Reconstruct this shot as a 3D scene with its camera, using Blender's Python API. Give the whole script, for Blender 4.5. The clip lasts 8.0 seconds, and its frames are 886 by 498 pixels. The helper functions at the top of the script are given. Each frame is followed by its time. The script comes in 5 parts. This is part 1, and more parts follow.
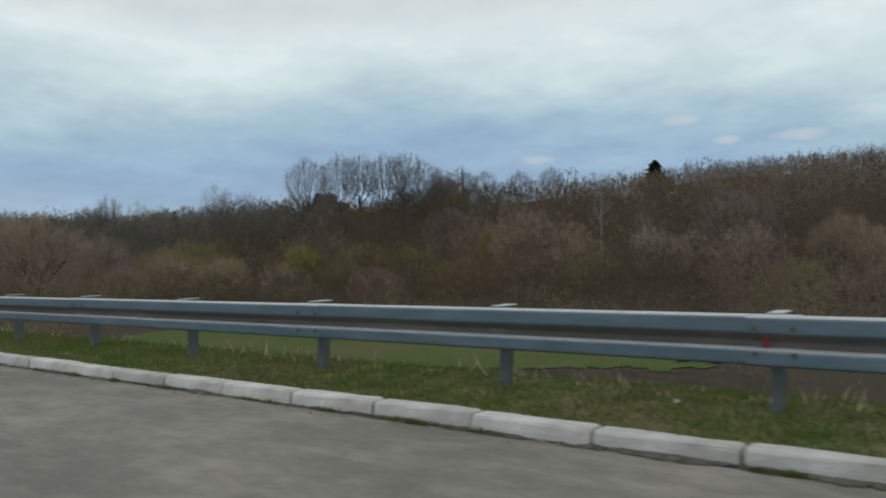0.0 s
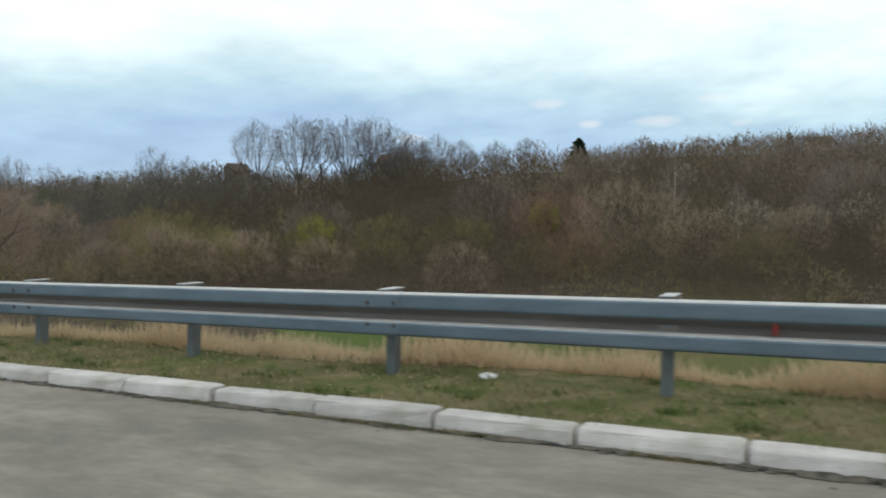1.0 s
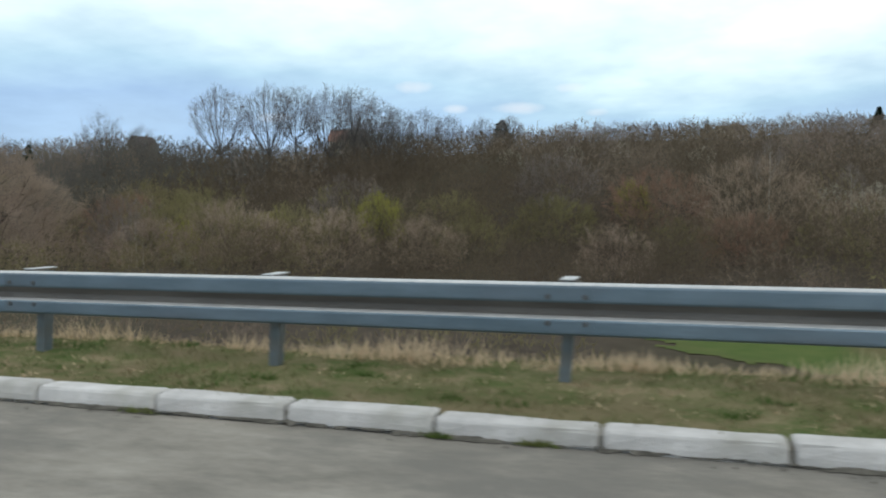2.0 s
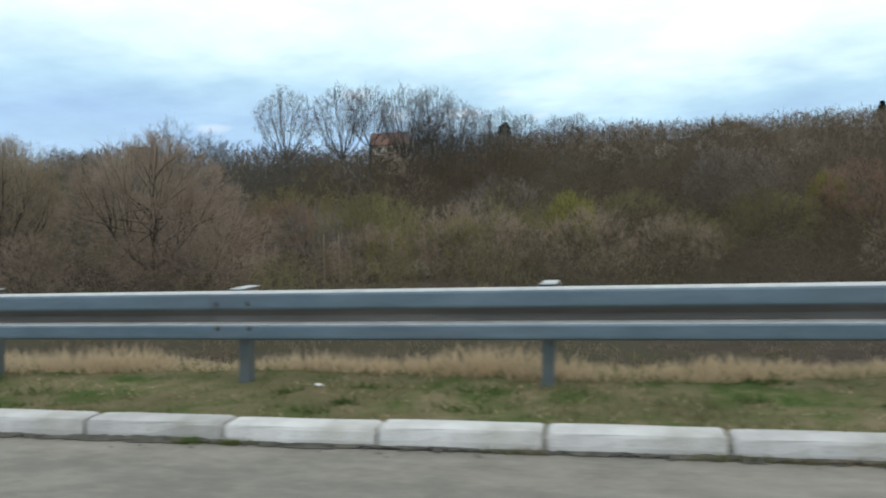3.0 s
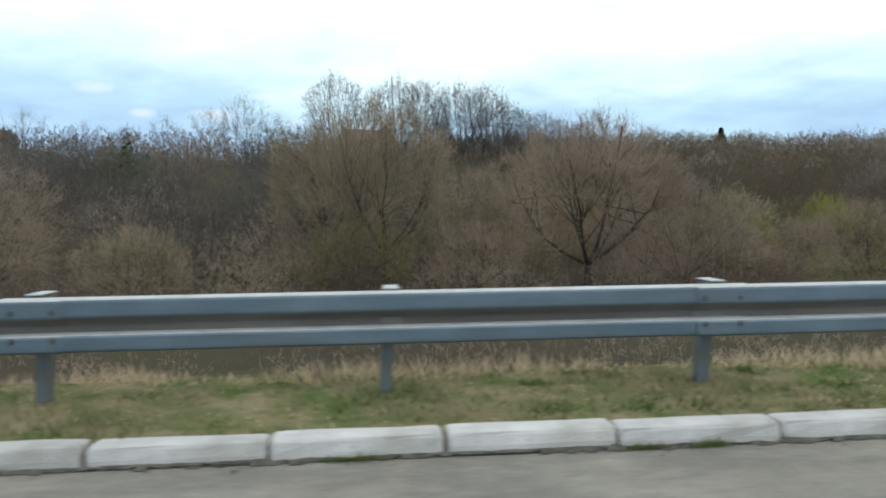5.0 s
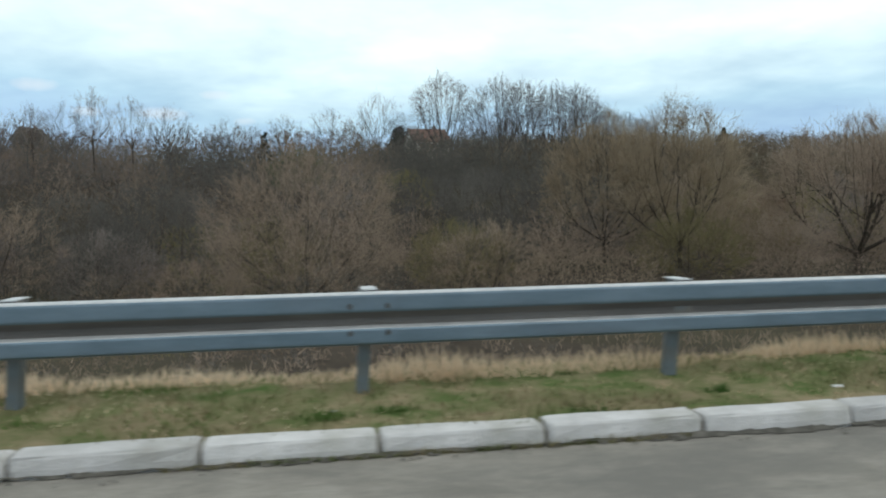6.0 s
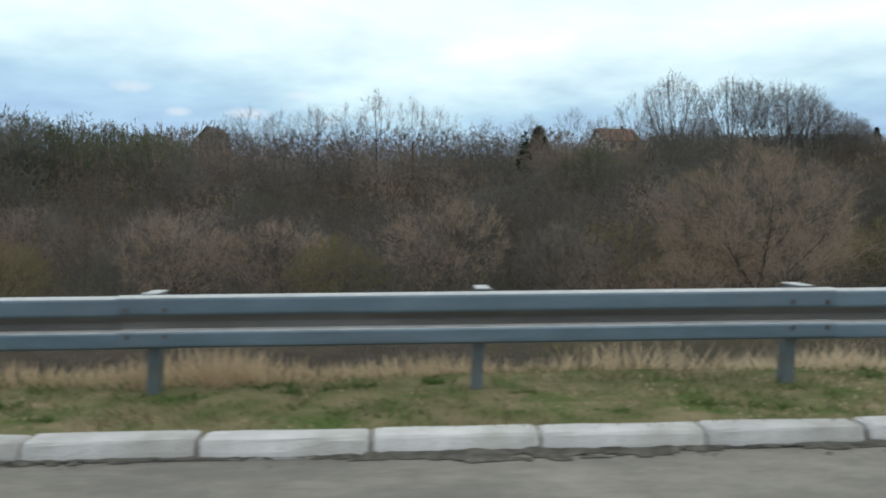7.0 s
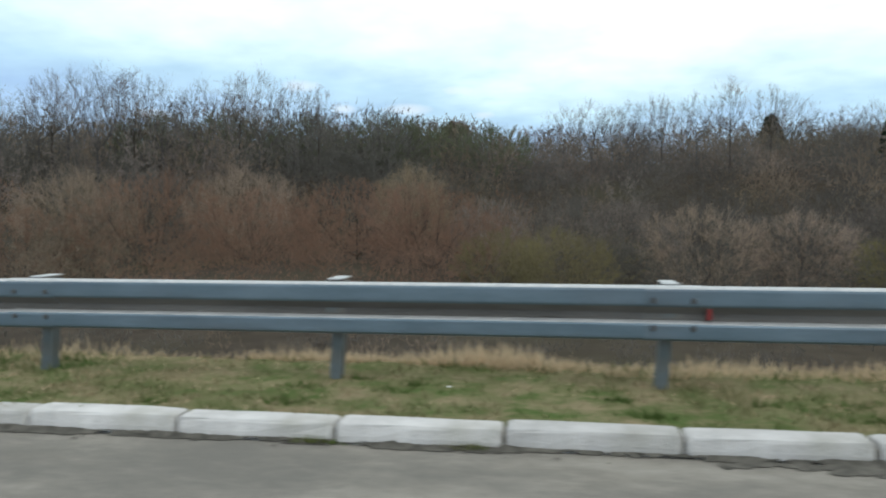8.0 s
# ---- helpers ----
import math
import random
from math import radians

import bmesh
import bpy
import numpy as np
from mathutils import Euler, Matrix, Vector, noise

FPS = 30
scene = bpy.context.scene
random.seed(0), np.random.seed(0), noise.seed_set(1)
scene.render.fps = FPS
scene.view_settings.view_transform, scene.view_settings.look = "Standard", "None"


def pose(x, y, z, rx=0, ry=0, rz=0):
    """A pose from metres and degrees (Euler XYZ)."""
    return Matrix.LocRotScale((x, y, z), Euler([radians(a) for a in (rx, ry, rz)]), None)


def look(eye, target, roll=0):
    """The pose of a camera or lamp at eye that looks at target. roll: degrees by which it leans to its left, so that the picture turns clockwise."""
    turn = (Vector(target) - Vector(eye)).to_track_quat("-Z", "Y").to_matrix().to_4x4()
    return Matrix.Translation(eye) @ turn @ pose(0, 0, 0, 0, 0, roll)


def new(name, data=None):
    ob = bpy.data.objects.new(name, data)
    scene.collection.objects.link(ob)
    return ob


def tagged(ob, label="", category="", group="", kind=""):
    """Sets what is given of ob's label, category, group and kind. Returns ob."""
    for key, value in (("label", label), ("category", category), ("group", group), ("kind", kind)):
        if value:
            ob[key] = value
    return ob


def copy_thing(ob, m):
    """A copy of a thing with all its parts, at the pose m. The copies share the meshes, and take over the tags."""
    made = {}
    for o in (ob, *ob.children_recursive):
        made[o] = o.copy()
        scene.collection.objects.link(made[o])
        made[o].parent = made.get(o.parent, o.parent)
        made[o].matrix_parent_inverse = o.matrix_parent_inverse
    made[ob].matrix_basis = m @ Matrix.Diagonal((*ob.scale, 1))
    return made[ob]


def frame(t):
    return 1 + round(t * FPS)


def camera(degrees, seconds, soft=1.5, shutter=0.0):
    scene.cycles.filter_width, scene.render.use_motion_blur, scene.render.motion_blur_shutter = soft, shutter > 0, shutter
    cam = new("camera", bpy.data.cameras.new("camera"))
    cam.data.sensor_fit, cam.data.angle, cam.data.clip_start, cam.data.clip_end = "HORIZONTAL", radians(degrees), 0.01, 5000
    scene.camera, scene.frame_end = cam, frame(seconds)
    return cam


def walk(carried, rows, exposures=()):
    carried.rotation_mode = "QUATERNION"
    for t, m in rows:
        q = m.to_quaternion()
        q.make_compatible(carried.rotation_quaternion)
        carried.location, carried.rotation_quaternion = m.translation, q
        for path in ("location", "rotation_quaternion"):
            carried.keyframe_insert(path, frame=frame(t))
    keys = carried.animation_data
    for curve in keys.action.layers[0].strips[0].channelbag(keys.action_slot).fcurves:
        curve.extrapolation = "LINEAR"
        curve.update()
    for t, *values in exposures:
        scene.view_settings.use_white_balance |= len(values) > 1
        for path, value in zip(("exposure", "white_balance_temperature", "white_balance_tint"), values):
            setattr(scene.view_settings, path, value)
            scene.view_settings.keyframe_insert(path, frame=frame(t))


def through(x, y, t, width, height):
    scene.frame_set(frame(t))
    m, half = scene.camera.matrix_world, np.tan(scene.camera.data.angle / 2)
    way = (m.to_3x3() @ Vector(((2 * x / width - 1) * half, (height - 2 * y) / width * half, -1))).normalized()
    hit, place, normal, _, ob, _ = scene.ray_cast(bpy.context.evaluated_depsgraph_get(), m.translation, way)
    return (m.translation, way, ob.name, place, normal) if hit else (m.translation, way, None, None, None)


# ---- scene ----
# ---------------------------------------------------------------- camera
cam = camera(60.2, 8.0, soft=1.95, shutter=0.035)
PATH = [
    (0, 0.038, -0.335, 1.091, 90.58, 1.39, 36.44),
    (0.2, -5.217, -0.249, 1.086, 89.278, 0.879, 36.16),
    (0.3, -7.845, -0.205, 1.084, 89.64, 0.886, 35.75),
    (0.5, -13.1, -0.119, 1.079, 89.49, 0.75, 33.62),
    (0.7, -18.35, -0.134, 1.093, 88.266, 0.175, 30.22),
    (0.8, -20.976, -0.142, 1.099, 88.446, 0.464, 29.54),
    (1, -26.226, -0.157, 1.113, 88.72, 0.77, 26.82),
    (1.2, -31.482, -0.134, 1.11, 87.319, -0.028, 24.63),
    (1.3, -34.109, -0.123, 1.108, 88.705, 0.376, 25.11),
    (1.5, -39.365, -0.1, 1.105, 88.38, 1.01, 22.21),
    (1.7, -44.625, 0.026, 1.104, 87.86, 0.73, 19.09),
    (2.8, -73.456, 0.045, 1.111, 87.15, 1.32, 13.98),
    (3, -78.703, 0.092, 1.105, 87.74, 2.01, 12.78),
    (3.2, -83.958, 0.099, 1.112, 86.269, -0.34, 10.776),
    (3.3, -86.585, 0.102, 1.116, 86.582, 0.238, 9.07),
    (3.5, -91.84, 0.109, 1.123, 86.86, 1.21, 7.77),
    (3.7, -97.117, 0.066, 1.105, 85.39, -0.67, 5.12),
    (4, -104.932, 0.082, 1.116, 86.77, 1.48, 1.77),
    (4.2, -110.17, 0.095, 1.115, 86.261, 0.363, 0.326),
    (4.3, -112.79, 0.102, 1.115, 87.019, 0.515, -0.396),
    (4.5, -118.028, 0.115, 1.114, 88.09, 2.44, -1.84),
    (4.7, -123.302, 0.089, 1.098, 87.87, 1.9, -3.46),
    (5.8, -152.146, 0.095, 1.108, 87.9, 1.06, -8.29),
    (6, -157.352, 0.036, 1.112, 87.78, 1.06, -8.9),
    (6.2, -162.605, 0.032, 1.108, 88.471, 1.247, -7.87),
    (6.3, -165.231, 0.03, 1.106, 89.251, 0.74, -7.9),
    (6.5, -170.484, 0.026, 1.102, 89.36, 1.5, -4.57),
    (6.8, -178.321, -0.121, 1.128, 89.43, 0.75, -3.13),
    (7, -183.599, -0.027, 1.128, 87.82, 0.37, -3.08),
    (7.2, -188.823, -0.003, 1.122, 88.014, -0.489, -1.75),
    (7.3, -191.434, 0.009, 1.118, 87.999, -0.661, -1.15),
    (7.5, -196.658, 0.033, 1.112, 88.72, 0.19, 3.38),
    (7.7, -201.896, 0.048, 1.109, 89.267, 1.465, 3.83),
    (7.8, -204.514, 0.056, 1.108, 89.011, 1.744, 5.36),
    (8, -209.752, 0.071, 1.105, 87.38, 0.12, 8.51),
]
EXPOSURE = [(0.0, -0.6, 6600, 10), (0.5, -0.38, 6800, 11), (1.0, -0.1, 6750, 10), (1.5, -0.06, 6550, 10), (1.7, -0.06, 6500, 10), (2.8, 0.0, 6400, 9), (3.5, -0.02, 6400, 8), (4.0, 0.3, 6380, 8), (4.25, 0.4, 6380, 8), (4.5, 0.18, 6380, 9), (4.7, 0.13, 6380, 9), (5.8, -0.1, 6400, 8), (6.5, -0.1, 6400, 8), (7.0, -0.12, 6420, 9), (7.5, 0.04, 6450, 10), (8.0, 0.05, 6400, 9)]
walk(cam, [(r[0], pose(*r[1:])) for r in PATH], EXPOSURE)

# ---------------------------------------------------------------- sky and sun
SUN_EL, SUN_AZ = radians(48), radians(150)


def build_sky():
    world = bpy.data.worlds.new("overcast_sky")
    scene.world = world
    world.use_nodes = True
    nt = world.node_tree
    nt.nodes.clear()
    n, l = nt.nodes.new, nt.links.new

    def math_node(op, a, b=None, clamp=False):
        m = n("ShaderNodeMath")
        m.operation, m.use_clamp = op, clamp
        for i, v in enumerate((a, b)):
            if v is None:
                continue
            if isinstance(v, (int, float)):
                m.inputs[i].default_value = v
            else:
                l(v, m.inputs[i])
        return m.outputs[0]

    def ramp(fac, stops):
        r = n("ShaderNodeValToRGB")
        l(fac, r.inputs[0])
        el = r.color_ramp.elements
        while len(el) < len(stops):
            el.new(0.5)
        for e, (p, c) in zip(el, stops):
            e.position, e.color = p, (*c, 1)
        return r.outputs[0]

    def mix(fac, a, b, kind="MIX"):
        m = n("ShaderNodeMix")
        m.data_type, m.blend_type = "RGBA", kind
        for i, v in ((0, fac), (6, a), (7, b)):
            if isinstance(v, (int, float)):
                m.inputs[i].default_value = v
            elif isinstance(v, tuple):
                m.inputs[i].default_value = (*v, 1)
            else:
                l(v, m.inputs[i])
        return m.outputs[2]

    tc = n("ShaderNodeTexCoord")
    sep = n("ShaderNodeSeparateXYZ")
    l(tc.outputs["Generated"], sep.inputs[0])
    x, y, z = sep.outputs
    clear = n("ShaderNodeTexSky")
    clear.sky_type, clear.sun_disc = "NISHITA", False
    clear.sun_elevation, clear.sun_rotation = SUN_EL, SUN_AZ
    clear_dim = mix(1.0, clear.outputs[0], (0.1, 0.1, 0.1), "MULTIPLY")
    # the layer of cloud, laid on a plane so that it flattens towards the horizon
    up = math_node("ADD", math_node("MAXIMUM", z, 0.0), 0.16)
    flat = n("ShaderNodeCombineXYZ")
    l(math_node("DIVIDE", x, up), flat.inputs[0])
    l(math_node("DIVIDE", y, up), flat.inputs[1])
    big = n("ShaderNodeTexNoise")
    big.inputs["Scale"].default_value, big.inputs["Detail"].default_value = 0.55, 5.0
    l(flat.outputs[0], big.inputs["Vector"])
    small = n("ShaderNodeTexNoise")
    small.inputs["Scale"].default_value, small.inputs["Detail"].default_value = 2.2, 6.0
    small.inputs["Roughness"].default_value = 0.6
    l(flat.outputs[0], small.inputs["Vector"])
    height = math_node("ADD", math_node("ADD", math_node("MULTIPLY", z, 3.2), math_node("MULTIPLY", x, 0.16)), math_node("MULTIPLY", math_node("SUBTRACT", big.outputs["Fac"], 0.47), 1.0), True)
    body = ramp(height, [(0.0, (0.53, 0.73, 0.93)), (0.25, (0.465, 0.68, 0.96)), (0.45, (0.58, 0.83, 1.0)), (0.66, (0.94, 1.15, 1.2)), (0.85, (1.15, 1.3, 1.32)), (1.0, (1.06, 1.16, 1.17))])
    wisps = ramp(small.outputs["Fac"], [(0.3, (0.87, 0.89, 0.92)), (0.7, (1.11, 1.1, 1.08))])
    cloud = mix(1.0, body, wisps, "MULTIPLY")
    sky = mix(0.9, clear_dim, cloud)
    # small bright puffs low in the sky: heading and height in degrees, half width and half height
    puffs = [(18.8, 9.3, 1.35, 0.42), (11.0, 7.75, 1.7, 0.4), (15.9, 7.7, 0.85, 0.3), (7.4, 9.1, 1.2, 0.35), (29.3, 7.0, 1.2, 0.35), (5.5, 7.3, 0.9, 0.3)]
    bump = None
    az = math_node("MULTIPLY", math_node("ARCTAN2", math_node("MULTIPLY", x, -1.0), y), 57.2958)
    ev = math_node("MULTIPLY", math_node("ARCSINE", z), 57.2958)
    fleck = n("ShaderNodeTexNoise")
    fleck.inputs["Scale"].default_value, fleck.inputs["Detail"].default_value = 26.0, 4.0
    l(tc.outputs["Generated"], fleck.inputs["Vector"])
    wob = math_node("MULTIPLY", math_node("SUBTRACT", fleck.outputs["Fac"], 0.5), 2.2)
    for a, e, w, h in puffs:
        da = math_node("DIVIDE", math_node("SUBTRACT", az, a), w)
        de = math_node("DIVIDE", math_node("SUBTRACT", ev, e), h)
        rr = math_node("ADD", math_node("MULTIPLY", da, da), math_node("MULTIPLY", de, de))
        near = math_node("MULTIPLY", math_node("SUBTRACT", math_node("SUBTRACT", 1.1, math_node("MULTIPLY", rr, 0.8)), wob), 0.8, True)
        bump = near if bump is None else math_node("MAXIMUM", bump, near)
    sky = mix(math_node("MULTIPLY", bump, 0.5), sky, (0.98, 1.02, 1.06))
    bg = n("ShaderNodeBackground")
    bg.inputs["Strength"].default_value = 1.0
    l(sky, bg.inputs[0])
    out = n("ShaderNodeOutputWorld")
    l(bg.outputs[0], out.inputs[0])


build_sky()
sun = new("sun", bpy.data.lights.new("sun", "SUN"))
sun.data.energy, sun.data.angle, sun.data.color = 0.6, radians(25), (1.0, 0.96, 0.9)
sun.matrix_world = look((0, 0, 60), (-60 * math.cos(SUN_EL) * math.sin(SUN_AZ) + 0, -60 * math.cos(SUN_EL) * math.cos(SUN_AZ), 60 - 60 * math.sin(SUN_EL)))


# ---------------------------------------------------------------- materials
def material(name, colours, scale=3.0, rough=0.9, metal=0.0, bump=0.0, bump_scale=None, patch=None, patch_scale=0.3, island=0.0, each=0.0, spec=0.3, stretch=(1, 1, 1)):
    """Two-scale surface: grain between two colours, larger patches of a third, and a shift for each loose piece or object."""
    m = bpy.data.materials.new(name)
    m.use_nodes = True
    nt = m.node_tree
    n, l = nt.nodes.new, nt.links.new
    bsdf = nt.nodes["Principled BSDF"]
    bsdf.inputs["Roughness"].default_value = rough
    bsdf.inputs["Metallic"].default_value = metal
    bsdf.inputs["Specular IOR Level"].default_value = spec
    tc = n("ShaderNodeTexCoord")
    mp = n("ShaderNodeMapping")
    mp.inputs["Scale"].default_value = stretch
    l(tc.outputs["Object"], mp.inputs[0])
    grain = n("ShaderNodeTexNoise")
    grain.inputs["Scale"].default_value, grain.inputs["Detail"].default_value, grain.inputs["Roughness"].default_value = scale, 6.0, 0.65
    l(mp.outputs[0], grain.inputs["Vector"])
    r = n("ShaderNodeValToRGB")
    r.color_ramp.elements[0].position, r.color_ramp.elements[1].position = 0.3, 0.7
    r.color_ramp.elements[0].color, r.color_ramp.elements[1].color = (*colours[0], 1), (*colours[1], 1)
    l(grain.outputs["Fac"], r.inputs[0])
    col = r.outputs[0]
    if patch:
        pn = n("ShaderNodeTexNoise")
        pn.inputs["Scale"].default_value, pn.inputs["Detail"].default_value = patch_scale, 4.0
        l(mp.outputs[0], pn.inputs["Vector"])
        pr = n("ShaderNodeValToRGB")
        pr.color_ramp.elements[0].position, pr.color_ramp.elements[1].position = 0.45, 0.62
        l(pn.outputs["Fac"], pr.inputs[0])
        mx = n("ShaderNodeMix")
        mx.data_type = "RGBA"
        l(pr.outputs[0], mx.inputs[0])
        l(col, mx.inputs[6])
        mx.inputs[7].default_value = (*patch, 1)
        col = mx.outputs[2]
    for amount, kind, socket in ((island, "ShaderNodeNewGeometry", "Random Per Island"), (each, "ShaderNodeObjectInfo", "Random")):
        if amount:
            g = n(kind)
            mr = n("ShaderNodeMapRange")
            mr.inputs["To Min"].default_value, mr.inputs["To Max"].default_value = 1 - amount, 1 + amount
            l(g.outputs[socket], mr.inputs["Value"])
            hs = n("ShaderNodeHueSaturation")
            l(mr.outputs[0], hs.inputs["Value"])
            l(col, hs.inputs["Color"])
            col = hs.outputs[0]
    l(col, bsdf.inputs["Base Color"])
    if bump:
        bn = n("ShaderNodeTexNoise")
        bn.inputs["Scale"].default_value, bn.inputs["Detail"].default_value = bump_scale or scale * 4, 5.0
        l(mp.outputs[0], bn.inputs["Vector"])
        b = n("ShaderNodeBump")
        b.inputs["Strength"].default_value, b.inputs["Distance"].default_value = bump, 0.01
        l(bn.outputs["Fac"], b.inputs["Height"])
        l(b.outputs[0], bsdf.inputs["Normal"])
    return m


def twig(name, colours, other):
    """Round thin twigs seen from afar: light from all round, one tone for each crown and a slight shift for each twig."""
    m = bpy.data.materials.new(name)
    m.use_nodes = True
    nt = m.node_tree
    nt.nodes.clear()
    n, l = nt.nodes.new, nt.links.new
    tc = n("ShaderNodeTexCoord")
    geo = n("ShaderNodeNewGeometry")
    tone = None
    for scale, stops in ((0.17, colours), (0.035, other)):
        noise_tex = n("ShaderNodeTexNoise")
        noise_tex.inputs["Scale"].default_value, noise_tex.inputs["Detail"].default_value = scale, 2.0
        l(geo.outputs["Position"], noise_tex.inputs["Vector"])
        r = n("ShaderNodeValToRGB")
        r.color_ramp.elements[0].position, r.color_ramp.elements[1].position = 0.36, 0.64
        l(noise_tex.outputs["Fac"], r.inputs[0])
        if tone is None:
            r.color_ramp.elements[0].color, r.color_ramp.elements[1].color = (*stops[0], 1), (*stops[1], 1)
            tone = r.outputs[0]
        else:
            mx = n("ShaderNodeMix")
            mx.data_type = "RGBA"
            half = n("ShaderNodeMath")
            half.operation = "MULTIPLY"
            half.inputs[1].default_value = 0.6
            l(r.outputs[0], half.inputs[0])
            l(half.outputs[0], mx.inputs[0])
            l(tone, mx.inputs[6])
            mx.inputs[7].default_value = (*stops, 1)
            tone = mx.outputs[2]
    mr = n("ShaderNodeMapRange")
    mr.inputs["To Min"].default_value, mr.inputs["To Max"].default_value = 0.9, 1.1
    l(geo.outputs["Random Per Island"], mr.inputs["Value"])
    hs = n("ShaderNodeHueSaturation")
    l(mr.outputs[0], hs.inputs["Value"])
    l(tone, hs.inputs["Color"])
    dif, tra, mix, out = n("ShaderNodeBsdfDiffuse"), n("ShaderNodeBsdfTranslucent"), n("ShaderNodeMixShader"), n("ShaderNodeOutputMaterial")
    mix.inputs[0].default_value = 0.5
    for b in (dif, tra):
        l(hs.outputs[0], b.inputs["Color"])
    l(dif.outputs[0], mix.inputs[1])
    l(tra.outputs[0], mix.inputs[2])
    l(mix.outputs[0], out.inputs["Surface"])
    return m


def turf(name, lift=1.0, through=0.5, blades=((0.084, 0.129, 0.041), (0.285, 0.232, 0.145)), bare=(0.165, 0.132, 0.08)):
    """Spring verge: fresh green tufts, withered straw and bare earth in small patches."""
    m = twig(name, [tuple(q * lift for q in c) for c in blades], tuple(q * lift for q in bare))
    ramp = next(q for q in m.node_tree.nodes if q.bl_idname == "ShaderNodeValToRGB").color_ramp
    ramp.elements[0].position, ramp.elements[1].position = 0.385, 0.65
    noises = [q for q in m.node_tree.nodes if q.bl_idname == "ShaderNodeTexNoise"]
    for q, scale in zip(noises, (3.4, 0.8)):
        q.inputs["Scale"].default_value, q.inputs["Detail"].default_value, q.inputs["Roughness"].default_value = scale, 5.0, 0.7
    for q in m.node_tree.nodes:
        if q.bl_idname == "ShaderNodeMixShader":
            q.inputs[0].default_value = through
    return m


